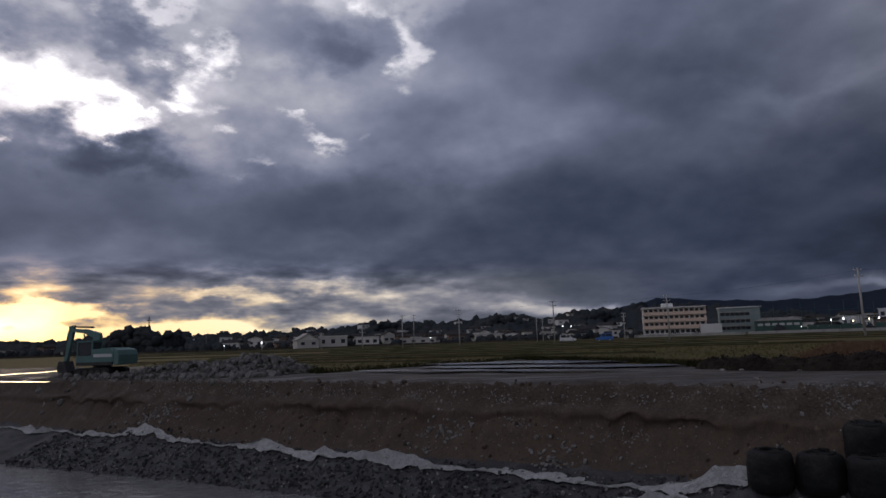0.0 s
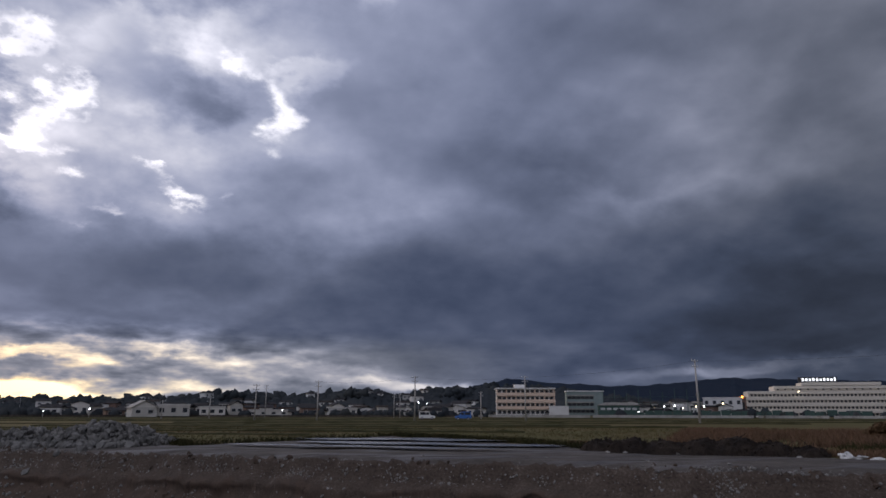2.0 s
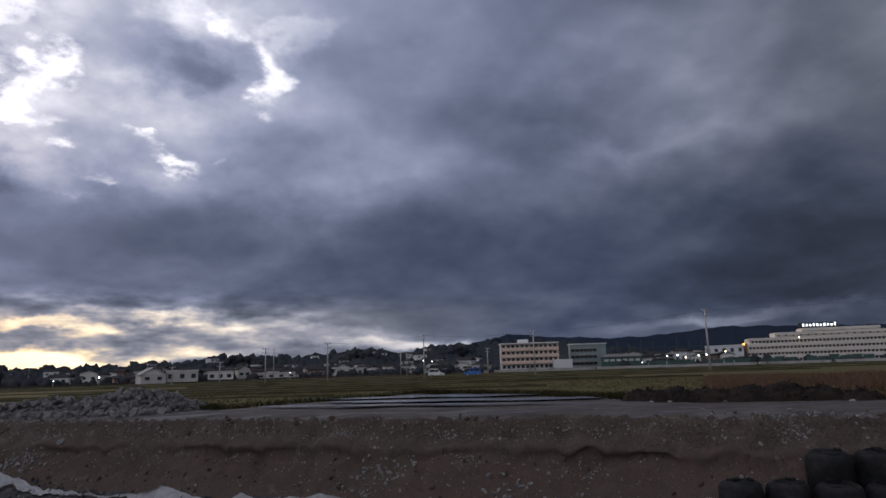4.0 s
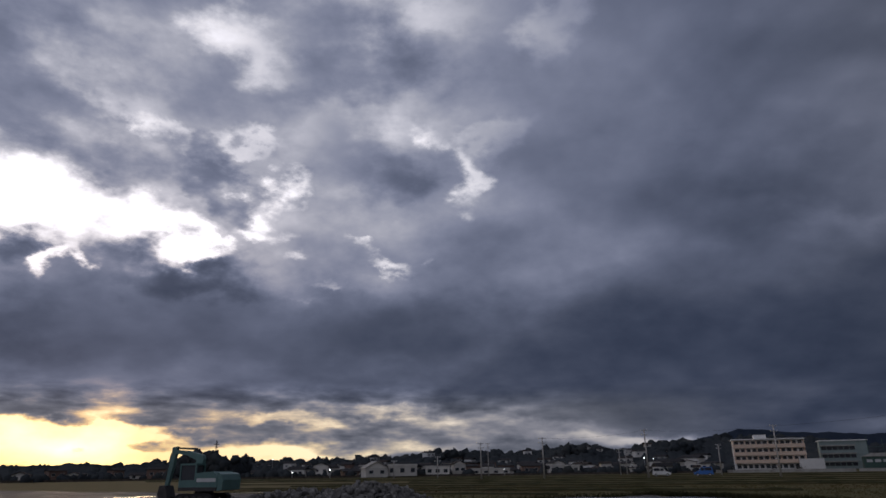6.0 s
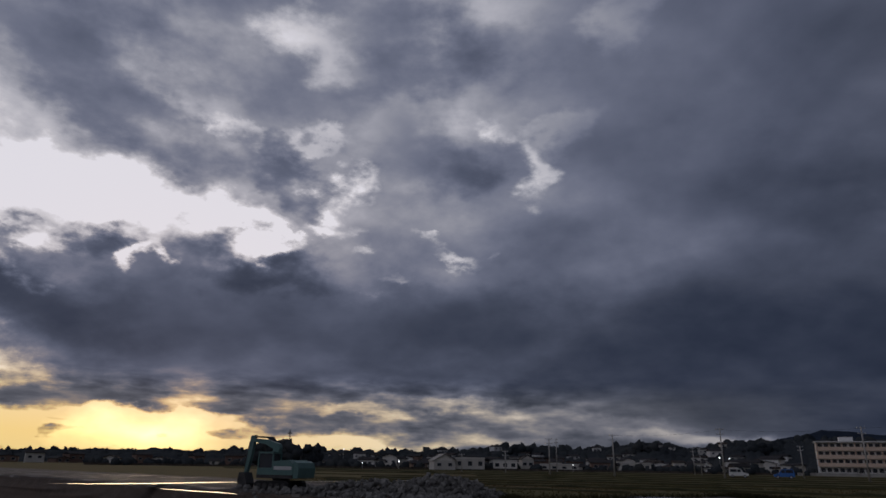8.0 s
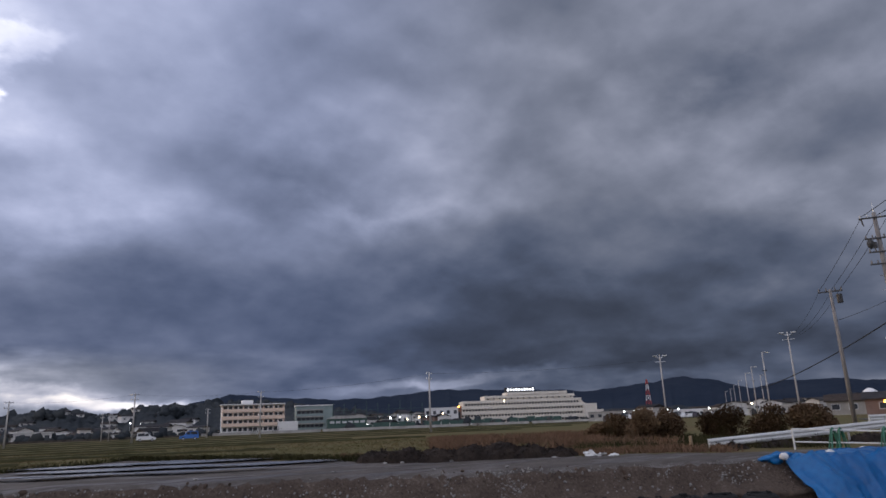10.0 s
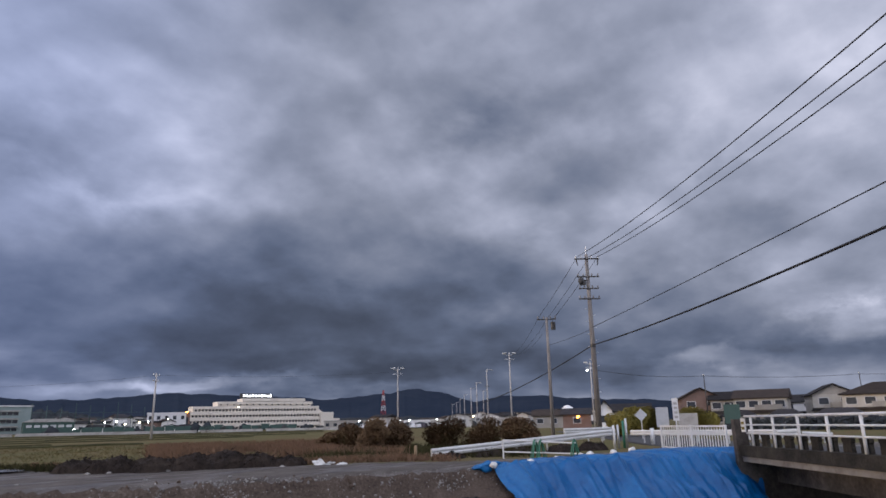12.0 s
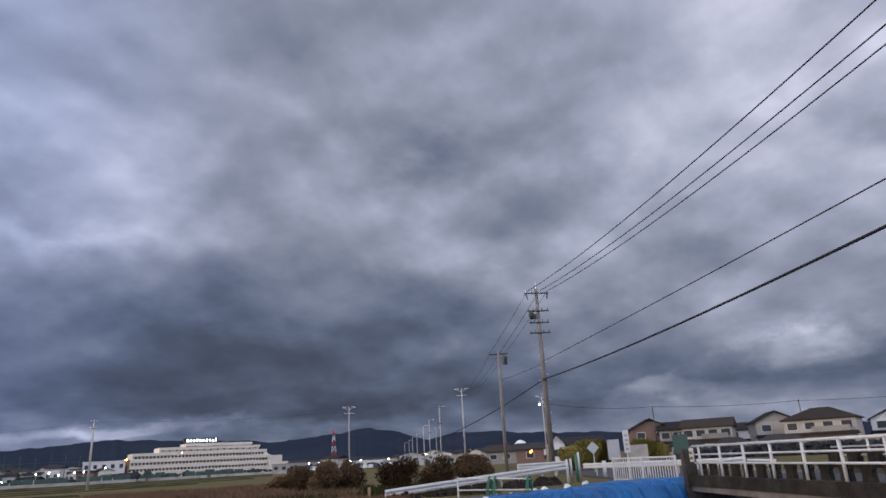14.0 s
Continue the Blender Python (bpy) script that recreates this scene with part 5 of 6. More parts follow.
spoil([(14.7, 26.9, 1.1, 0.62), (15.3, 25.6, 1.0, 0.75)], "dark clumped heap of earth and cut brush beside the track")
spoil([(16.6, 24.9, 1.2, 0.62), (17.7, 24.0, 1.1, 0.72)], "dark clumped heap of earth and cut brush beside the track")
spoil([(18.8, 23.3, 1.25, 0.85), (19.6, 22.3, 1.0, 0.7), (20.4, 21.4, 0.9, 0.5)], "dark heap of earth and cut brush ending in white plastic")
g = Geo().lump((21.0, 20.3, 0.1), (0.15, 0.12, 0.2), 0.6, 3, 3).lump((21.3, 20.0, 0.05), (0.2, 0.13, 0.07), 0.5, 4, 3).lump((21.7, 19.6, 0.03), (0.24, 0.1, 0.05), 0.4, 9, 3)
solid("plastic_bag_pile", g, BAGWHITE, "crumpled white plastic bags at the end of a spoil heap", "plastic bags")
for k, (x, y, s) in enumerate([(14.1, 25.3, 0.12), (14.7, 24.9, 0.11), (16.3, 23.6, 0.1), (19.6, 20.9, 0.13), (13.2, 20.2, 0.1), (15.2, 18.6, 0.09), (10.5, 22.6, 0.09), (6.2, 24.4, 0.08)]):
    solid("white_stone", Geo().lump((x, y, s * 0.2), (s * 0.95, s * 0.7, s * 0.4), 0.3, k + 70, 2, -1), PEBBLE, "pale loose stone on the muddy track", "stone", "loose stones", smooth=False)

# ---- the street corner by the bridge ----
BIG = Vector((62.15, 23.87, 0))
NEXT = Vector((6.0, -15.5, 0))
LINE = (NEXT - BIG).normalized()
ACROSS = Vector((-LINE.y, LINE.x, 0)) * -1  # towards the river walk


def big_pole():
    turn = math.degrees(math.atan2(ACROSS.y, ACROSS.x))
    t = thing("utility_pole", pose(BIG.x, BIG.y, 0, 0, 0, turn), "tall brown-grey concrete utility pole with many cross-arms", "pole")
    part("shaft", Geo().rod((0, 0, 0), (0, 0, 17.9), 0.30, 0.16, 14), POLE, t, smooth=True)
    part("spike", Geo().rod((0, 0, 17.9), (0, 0, 18.8), 0.07, 0.02, 6), GALV, t)
    for z, half in ((17.4, 1.25), (15.55, 1.1), (14.35, 1.0), (13.3, 1.05)):
        arm = part("cross_arm", Geo().box(-half, half, 0.12, 0.24, z - 0.06, z + 0.06), STEEL, t)
        for x in (-half * 0.9, -half * 0.35, half * 0.45, half * 0.9):
            part("insulator", Geo().rod((x, 0.18, z + 0.05), (x, 0.18, z + 0.32), 0.07, 0.05, 8), WHITE if z > 16 else POLE, arm)
    for s in (-1, 1):
        part("strain_insulator", Geo().rod((s * 1.1, 0.2, 17.4), (s * 1.0, 0.3, 16.7), 0.08, 0.05, 8), STEEL, t)
    part("transformer", Geo().lump((0.75, 0.2, 15.1), (0.28, 0.26, 0.42), 0.12, 4, 2, -1), STEEL, t)
    part("switch_box", Geo().box(0.3, 0.62, 0.1, 0.36, 14.7, 15.2), STEEL, t)
    for k in range(16):
        z = 3.0 + k * 0.62
        s = 1 if k % 2 else -1
        part("step_bolt", Geo().rod((0, 0, z), (s * 0.5, 0, z), 0.025, 0.025, 5), GALV, t)
    part("band", Geo().rod((0, 0, 8.5), (0, 0, 8.8), 0.27, 0.27, 12), STEEL, t)
    part("lamp_arm", Geo().rod((0, 0, 6.5), (0.75, 0, 6.4), 0.04, 0.04, 6), GALV, t)
    part("lamp_head", Geo().lump((0.75, 0, 6.3), (0.13, 0.1, 0.08), 0, 2), LAMPWHITE, t, "small lit white street light")


def second_pole():
    t = thing("utility_pole", pose(63.1, 29.1, 0, 0, 0, -65), "grey concrete utility pole with one wide cross-arm and a transformer", "pole")
    part("shaft", Geo().rod((0, 0, 0), (0, 0, 12.1), 0.19, 0.12, 12), POLE, t, smooth=True)
    part("cross_arm", Geo().box(-1.0, 1.0, -0.06, 0.06, 11.85, 11.97), STEEL, t)
    for x in (-0.9, -0.3, 0.4, 0.9):
        part("insulator", Geo().rod((x, 0, 11.97), (x, 0, 12.25), 0.06, 0.05, 8), POLE, t)
    part("transformer", Geo().rod((0.65, 0, 10.8), (0.65, 0, 11.6), 0.24, 0.24, 12), STEEL, t)


big_pole()
second_pole()
t = thing("utility_pole", pose(NEXT.x, NEXT.y, 0, 0, 0, 33), "tall concrete utility pole on the near bank", "pole")
part("shaft", Geo().rod((0, 0, 0), (0, 0, 16.0), 0.30, 0.17, 12), POLE, t, smooth=True)
part("cross_arm", Geo().box(-1.2, 1.2, -0.06, 0.06, 14.3, 14.42), STEEL, t)
for off in (1.05, -0.2, -1.05):
    wire("overhead_cable", BIG + ACROSS * off + Vector((0, 0, 17.6)), NEXT + ACROSS * off + Vector((0, 0, 14.0)), 1.15, 0.03, "high thin power cable above the bridge", 26)
    wire("overhead_cable", BIG + ACROSS * off + Vector((0, 0, 17.5)), Vector((63.1, 29.1, 12.1)) + ACROSS * off * 0.8, 0.15, 0.02, "thin power cable between two street poles", 10)
    wire("overhead_cable", Vector((63.1, 29.1, 12.1)) + ACROSS * off * 0.8, Vector((90.9, 48.6, 11.2)) + ACROSS * off * 0.5, 0.9, 0.014, "thin power cable along the street", 14)
wire("overhead_cable", BIG + Vector((0, 0, 10.45)), NEXT + Vector((0, 0, 9.05)), 0.12, 0.028, "sagging service cable above the bridge", 20)
wire("overhead_cable", BIG + Vector((0, 0, 8.75)), NEXT + Vector((0, 0, 8.45)), 0.66, 0.060, "thick bundled black cable above the bridge", 24)
wire("overhead_cable", BIG + Vector((0, 0, 8.75)), (91.5, 54.0, 4.6), 0.5, 0.055, "thick bundled black cable along the street", 18)
wire("overhead_cable", BIG + Vector((0, 0, 10.3)), (63.1, 29.1, 9.2), 0.1, 0.02, "service cable between two street poles", 8)
hp = polar(77.4, 128)
pole(hp.x, hp.y, 9.2, 0.13, 1, "thin utility pole between the houses", "house poles", 0, STEEL)
hp2 = polar(88.0, 150)
pole(hp2.x, hp2.y, 9.6, 0.12, 1, "thin utility pole between the houses", "house poles", 0, STEEL)
wire("overhead_cable", (*polar(68.6, 120)[:2], 10.3), (hp.x, hp.y, 8.9), 0.6, 0.035, "thin cable above the house roofs", 12)
wire("overhead_cable", (hp.x, hp.y, 8.9), (hp2.x, hp2.y, 9.2), 0.4, 0.035, "thin cable above the house roofs", 12)
wire("overhead_cable", (hp2.x, hp2.y, 9.2), (*polar(100, 140)[:2], 8.3), 0.4, 0.035, "thin cable above the house roofs", 12)


# ---- the bridge ----
B0, B1 = Vector((31.55, 5.5, 0)), Vector((12.8, -6.95, 0))
BD = (B1 - B0).normalized()
BN = Vector((-BD.y, BD.x, 0))   # towards the far side of the deck
if BN.x < 0:
    BN = -BN
BTURN = math.degrees(math.atan2(BD.y, BD.x))
BL = (B1 - B0).length


def bridge():
    side = 1 if (Matrix.Rotation(radians(BTURN), 3, "Z") @ Vector((0, 1, 0))).dot(BN) > 0 else -1
    m = pose(B0.x, B0.y, 0, 0, 0, BTURN)
    t = thing("bridge", m, "concrete road bridge over the river with stained edge beam", "bridge")
    y = lambda a, b: (min(side * a, side * b), max(side * a, side * b))
    part("deck", Geo().box(-2.5, BL + 2, *y(0.35, 6.2), -0.3, 0.22), ASPHALT, t)
    part("edge_beam", Geo().box(-0.6, BL + 2, *y(-0.15, 0.345), -0.02, 0.42), BLACKCON, t, "near-black kerb of the bridge")
    part("fascia", Geo().box(-0.6, BL + 2, *y(-0.08, 0.34), -0.24, -0.022), STAINCON, t, "pale stained and shade-darkened concrete edge below the kerb")
    # girders set back; their concrete colour also carries the shade below the deck
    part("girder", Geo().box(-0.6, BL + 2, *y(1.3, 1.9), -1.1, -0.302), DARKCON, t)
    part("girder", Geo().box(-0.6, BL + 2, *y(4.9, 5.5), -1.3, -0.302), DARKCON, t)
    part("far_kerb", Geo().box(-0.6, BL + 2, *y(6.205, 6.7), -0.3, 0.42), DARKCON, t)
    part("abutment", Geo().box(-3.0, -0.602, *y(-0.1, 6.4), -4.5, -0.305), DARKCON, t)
    for k in range(21):
        part("baluster", Geo().prism([(-0.2 + k * 0.965, 0.422), (0.3 + k * 0.965, 0.422), (0.27 + k * 0.965, 0.72), (0.32 + k * 0.965, 0.76), (0.32 + k * 0.965, 0.9), (-0.22 + k * 0.965, 0.9), (-0.22 + k * 0.965, 0.76), (-0.17 + k * 0.965, 0.72)], *y(0.2, 0.34)), BLACKCON, t, "dark worn concrete parapet post")
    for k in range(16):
        part("baluster", Geo().box(-0.3 + k * 1.3, 0.35 + k * 1.3, *y(6.22, 6.5), 0.422, 1.05), BLACKCON, t, "dark worn concrete parapet post")
    # end pillar with a notice
    part("end_pillar", Geo().box(-0.95, -0.605, *y(-0.25, 0.3), -2.2, 1.52), DARKCON, t, "dark stained and shade-darkened concrete end pillar")
    return t, side


bridge_thing, SIDE = bridge()


def rail(off, label):
    m = pose(*(B0 + BN * off), 0, 0, BTURN)
    t = thing("bridge_railing", m, label, "railing", "bridge railings")
    n = 11
    for k in range(n):
        x = 0.25 + k * 1.93
        part("post", Geo().rod((x, 0, 0.4), (x, 0, 1.66), 0.055, 0.05, 10), WHITE, t, smooth=True)
    for z, r in ((1.63, 0.05), (1.28, 0.036), (0.93, 0.036)):
        part("rail", Geo().rod((-0.3, 0, z), (0.25 + (n - 1) * 1.93 + 0.5, 0, z), r, r, 10), WHITE, t, smooth=True)
    return t


rail(0.1, "white painted steel pipe railing on the near bridge kerb")
rail(6.45, "white painted steel pipe railing on the far bridge kerb")
t = thing("notice_plate", pose(*(B0 - BD * 0.35 + Vector((0, 0, 0))), 0, 0, BTURN), "small yellowish notice plate on the railing end", "sign")
part("plate", Geo().box(-0.15, 0.25, -0.02, 0.02, 0.98, 1.55), WHITE, t)
part("mark", Geo().box(-0.08, 0.18, -0.035, 0.035, 1.3, 1.42), LEAFGOLD, t)
part("mark", Geo().box(-0.08, 0.18, -0.035, 0.035, 1.08, 1.2), LEAFGOLD, t)

# cars standing on the road beyond the bridge
for along, off, paint, label in ((5.6, 9.6, DARKCAR, "dark plum car parked beyond the bridge"), (10.2, 10.2, DARKCAR, "dark plum car parked beyond the bridge"), (1.6, 10.5, WHITECAR, "white car parked beyond the bridge")):
    p = B0 + BD * along + BN * off
    car(pose(p.x, p.y, 0.1, 0, 0, BTURN), paint, label)

# bollards and clutter of the road beyond the railing
rnd = random.Random(31)
for k in range(7):
    p = B0 + BD * (1.2 + k * 2.2) + BN * 7.6
    solid("bollard", Geo().rod((p.x, p.y, 0.2), (p.x, p.y, 1.1), 0.32, 0.30, 12), DARKCON, "dark thick concrete bollard behind the bridge", "bollard", "bollards", smooth=True)


# ---- gate, guard rails, barricade ----
def gate():
    a, b = Vector((37.6, 10.9, 0.08)), Vector((33.5, 6.75, 0.08))
    L = (b - a).length
    t = thing("gate", pose(*a, 0, 0, math.degrees(math.atan2(b.y - a.y, b.x - a.x))), "white steel bar gate across the end of the track", "gate")
    for z in (0.06, 1.14):
        part("rail", Geo().box(0, L, -0.03, 0.03, z - 0.035, z + 0.035), WHITE, t)
    for x in (0, L * 0.5, L):
        part("stile", Geo().box(x - 0.045, x + 0.045, -0.04, 0.04, -0.08, 1.2), WHITE, t)
    n = 26
    for k in range(1, n):
        if k != n // 2:
            part("bar", Geo().rod((L * k / n, 0, 0.09), (L * k / n, 0, 1.11), 0.022, 0.022, 6), WHITE, t)


gate()


def beam_rail(a, b, label, depth=0.33, posts=4, post_to=0.0):
    """A corrugated guard rail between two points at its middle height."""
    a, b = Vector(a), Vector(b)
    L = Vector((b.x - a.x, b.y - a.y, 0)).length
    slope = math.degrees(math.atan2(b.z - a.z, L))
    m = pose(*a, 0, -slope, math.degrees(math.atan2(b.y - a.y, b.x - a.x)))
    t = thing("guard_rail", m, label, "guard rail", "guard rails")
    ln = (b - a).length
    h = depth / 2
    prof = [(-0.04, -h), (0.02, -h), (0.06, -h * 0.6), (0.06, -h * 0.35), (0.0, -h * 0.1), (0.0, h * 0.1), (0.06, h * 0.35), (0.06, h * 0.6), (0.02, h), (-0.04, h)]
    g = Geo()
    n = len(prof)
    for x in (0.0, ln):
        for s in (1,):
            g.v += [(x, -y, z) for y, z in prof]
    g.f = [(k, (k + 1) % n, n + (k + 1) % n, n + k) for k in range(n)] + [tuple(range(n - 1, -1, -1)), tuple(range(n, 2 * n))]
    part("beam", g, WHITE, t, "white corrugated steel beam")
    for k in range(posts):
        f = (k + 0.5) / posts
        zc = a.z + (b.z - a.z) * f
        part("post", Geo().rod((ln * f, 0.09, h * 0.7), (ln * f + (zc - post_to) * math.sin(radians(slope)), 0.09, -(zc - post_to)), 0.05, 0.05, 8), GALV, t)


beam_rail((26.7, 18.55, 0.26), (38.3, 13.75, 0.92), "long white guard rail rising along the track", 0.36, 6)
beam_rail((47.5, 21.0, 0.85), (53.5, 19.5, 0.85), "white guard rail on the far side of the street", 0.4, 3)
beam_rail((46.5, 15.6, 0.72), (43.6, 6.0, 0.72), "white guard rail behind the bar gate", 0.34, 5)
for k, (x, y, z, mat) in enumerate([(38.1, 13.75, 1.3, WHITE), (38.35, 13.6, 1.32, GALV), (39.0, 13.5, 1.55, GREENPAINT), (39.2, 13.4, 1.66, GALV)]):
    solid("marker_post", Geo().rod((x, y, 0), (x, y, z), 0.075, 0.07, 8), mat, "pale blue and white marker pipe beside the guard rail" if mat != GREENPAINT else "green marker pipe beside the guard rail", "post", "marker posts", smooth=True)
solid("marker_post", Geo().rod((43.5, 13.2, 0), (43.5, 13.2, 1.05), 0.13, 0.13, 8), WHITE, "short white guide post beside the street", "post", smooth=True)


def barricade():
    a, b = Vector((27.35, 15.05, 0)), Vector((27.85, 11.75, 0))
    L = (b - a).length
    t = thing("barricade", pose(*a, 0, 0, math.degrees(math.atan2(b.y - a.y, b.x - a.x))), "pipe barricade with green hoop feet on the track", "barricade")
    part("top_pipe", Geo().rod((0, 0, 0.80), (L, 0, 0.66), 0.03, 0.03, 8), WHITE, t)
    part("low_pipe", Geo().rod((0, 0, 0.30), (L, 0, 0.22), 0.03, 0.03, 8), WHITE, t)
    part("end_pipe", Geo().rod((0, 0, 0.0), (0, 0, 0.82), 0.04, 0.04, 8), WHITE, t)
    for x in (L * 0.45, L * 0.53, L * 0.98):
        hoop = [(x - 0.02, -0.34, 0.0), (x, -0.2, 0.45), (x, -0.1, 0.74), (x, 0, 0.82), (x, 0.1, 0.74), (x, 0.2, 0.45), (x + 0.02, 0.34, 0.0)]
        part("hoop", Geo().tube(hoop, 0.035, 8), GREENPAINT, t, "green bent pipe foot")
        part("hoop", Geo().tube([(p[0] + p[1] * 0.5, p[1] * 0.5, p[2]) for p in hoop], 0.03, 8), GREENPAINT, t, "green bent pipe foot")


barricade()
solid("stake", Geo().box(25.75, 25.85, 18.75, 18.85, 0, 0.62), WOOD, "short bare timber stake beside the track", "stake")
spoil([(27.4, 18.0, 0.9, 0.28), (29.6, 17.1, 1.0, 0.32), (31.8, 16.3, 1.0, 0.35)], "dark weedy soil heaped below the guard rail")
spoil([(34.2, 15.2, 1.1, 0.5), (36.4, 14.4, 1.0, 0.5)], "dark weedy soil heaped below the guard rail")


# ---- blue tarp over the bank ----
def tarp():
    g = Geo()
    top = [(12.7, 22.35), (14.5, 22.9), (17.0, 23.2), (19.6, 23.7), (21.5, 24.6), (23.5, 25.4), (25.5, 25.6), (26.6, 24.2)]
    ss = [p[0] for p in top]
    ns, nv = 190, 56
    for i in range(ns + 1):
        s_top = ss[0] + (ss[-1] - ss[0]) * i / ns
        n_top = float(np.interp(s_top, ss, [p[1] for p in top]))
        for j in range(nv + 1):
            v = j / nv
            s = s_top + v * (0.6 - 0.4 * i / ns) - 3.2 * v * (i / ns) ** 5
            n = n_top - v * (n_top - 18.4)
            wrinkle = abs(noise.noise(Vector((s * 1.7 + v * 4.5, v * 3.2 - s * 0.6, 21.0))))
            crease = 0.45 * max(0.0, 1 - 6.0 * wrinkle) + max(0.0, 1 - 3.2 * abs(noise.noise(Vector((s * 0.9 - v * 1.9, v * 0.5, 9.0))))) ** 2
            fold = 0.11 * crease + 0.24 * fbm(s * 1.5 - v * 2.5, v * 0.8, 1.6, 3.0) + 0.13 * abs(noise.noise(Vector((s * 2.4 + v * 1.6, v * 0.7, 5.0))))
            drop = 0.1 * math.exp(-v * 14)
            z = max(ground_z(s, n), -2.6) + 0.2 + fold * (0.35 + v) - drop * 0.6
            p = river(s, n, z) - Vector((NX, NY, 0)) * (0.5 + fold * 0.9) * min(1, v * 5)
            g.v.append(tuple(p))
    g.f = [(i * (nv + 1) + j, i * (nv + 1) + j + 1, (i + 1) * (nv + 1) + j + 1, (i + 1) * (nv + 1) + j) for i in range(ns) for j in range(nv)]
    t = thing("tarp", pose(0, 0, 0), "bright blue plastic tarp draped and folded over the cut bank", "tarp")
    part("sheet", g, TARP, t, smooth=True)
    hem = Geo()
    for i in range(0, ns, 2):
        hem.rod(g.v[i * (nv + 1)], g.v[min(ns, i + 2) * (nv + 1)], 0.035, 0.035, 6)
    part("hem", hem, TARP, t, "rolled upper hem", smooth=True)
    part("tied_corner", Geo().lump(Vector(g.v[0]) + Vector((-0.1, 0.1, 0.05)), (0.42, 0.2, 0.16), 0.4, 4, 3), TARP, t, "bunched and tied corner", smooth=True)


tarp()
for k, (x, y, s) in enumerate([(22.0, 12.5, 0.2), (24.2, 12.1, 0.19), (25.3, 12.2, 0.18), (26.4, 12.0, 0.2), (27.9, 11.6, 0.24), (29.5, 11.8, 0.24), (31.4, 11.4, 0.24), (34.0, 11.4, 0.25), (23.2, 12.3, 0.15)]):
    solid("sandbag", Geo().lump((x, y, s * 0.45), (s * 0.9, s * 0.7, s * 0.62), 0.22, k + 5, 2, -1), BAGWHITE, "small tied white sandbag holding down the tarp", "sandbag", "sandbags on the tarp", smooth=True)


# ---- houses across the street ----
def far_house(az, d, *a, **k):
    return house(place(az, d, 0.0, k.pop("turn", 0.0)), *a, **k)


far_house(77.0, 142, 7.6, 8, 5.4, 1.9, BRICKRED, ROOFBROWN, "red-brown two-storey house with a sloping roof", wins=2, along=False, turn=8)
far_house(79.0, 140, 6.6, 8, 5.0, 1.6, PLASTER, ROOF, "cream two-storey house with a dark roof", wins=3)
far_house(81.2, 134, 8.6, 9, 5.0, 1.6, PLASTER, ROOFBROWN, "pale two-storey house with a grey-brown tiled roof", wins=4, turn=-6)
far_house(83.8, 150, 7.0, 9, 4.4, 1.5, PLASTERW, ROOF, "white house with a dark roof", wins=2)
far_house(86.2, 138, 7.0, 9, 5.3, 1.7, PLASTER, ROOF, "cream two-storey house with a dark gable roof", wins=2, along=False, turn=10)
far_house(89.0, 132, 11.0, 10, 5.1, 2.0, PLASTER, ROOFBROWN, "large pale two-storey house with a brown hipped roof", wins=4, hip=4.5, turn=-8)
far_house(93.6, 140, 6.5, 9, 4.6, 1.6, PLASTERW, ROOF, "white two-storey house with a small gable", wins=2, along=False)
far_house(96.6, 150, 9.0, 9, 4.6, 1.5, PLASTER, ROOF, "pale two-storey house with a grey roof", wins=3)
far_house(101.0, 150, 9.0, 9, 4.8, 1.5, PLASTERW, ROOF, "white two-storey house with a dark roof", wins=3)
for az, d, w in ((79.6, 120, 5.0), (82.9, 118, 4.5), (86.4, 118, 6.0), (94.4, 120, 5)):
    far_house(az, d, w, 5, 1.9, 0.9, PLASTER, ROOF, "low garage with a dark hipped roof before the houses", storeys=1, wins=2, hip=1.6)
far_house(69.5, 118, 2.4, 4, 3.2, 1.6, PLASTERW, ROOF, "small white house with a steep gable", storeys=1, wins=1, along=False, turn=0)
far_house(71.2, 135, 9, 8, 3.2, 1.5, PLASTER, ROOF, "long dark-roofed house behind the shrubs", storeys=1, wins=3)
far_house(67.2, 150, 6, 7, 3.0, 1.3, BRICKRED, ROOF, "small brown shop with a lit front", storeys=1, wins=1)
solid("shop_light", Geo().lump(polar(67.3, 148, 2.4), (0.4, 0.2, 0.3), 0, 2), LAMPORANGE, "orange lit shop front", "sign")
far_house(65.3, 170, 10, 7, 3.0, 1.4, PLASTER, ROOFBROWN, "pale house with a brown roof", storeys=1, wins=3)
solid("domed_roof", Geo().lump(polar(66.5, 200, 3.6), (2.2, 2.2, 2.4), 0.05, 3, 3, -1), PLASTERW, "white domed roof behind the houses", "roof", smooth=True)


beam_rail((45.6, 8.6, 0.45), (47.2, 5.4, 0.62), "short bright white guard rail behind the bridge railing", 0.5, 3)
beam_rail((47.6, 5.2, 0.5), (48.2, 3.6, 0.4), "short bright white guard rail behind the bridge railing", 0.4, 2)
# low dark leafy masses, added to stand for the shaded street beyond
hr = random.Random(77)
for a0, a1, d, h in ((78.6, 82.5, 96, 2.0), (82.8, 87.5, 92, 2.2), (87.8, 93.0, 90, 2.0), (93.3, 101, 88, 2.2)):
    g = Geo()
    n, h = int((a1 - a0) * 110), h * 0.62
    for k in range(n):
        r = hr.uniform(0.12, 0.26)
        g.lump(polar(a0 + (a1 - a0) * k / n, d + hr.uniform(-0.5, 0.5), hr.uniform(0.05, h)), (r * 1.3, r, r), 0.4, k, 1)
    solid("hedge", g, HAZEWOOD, "added dark leafy mass for shade before the houses", "hedge", "hedges by the houses")


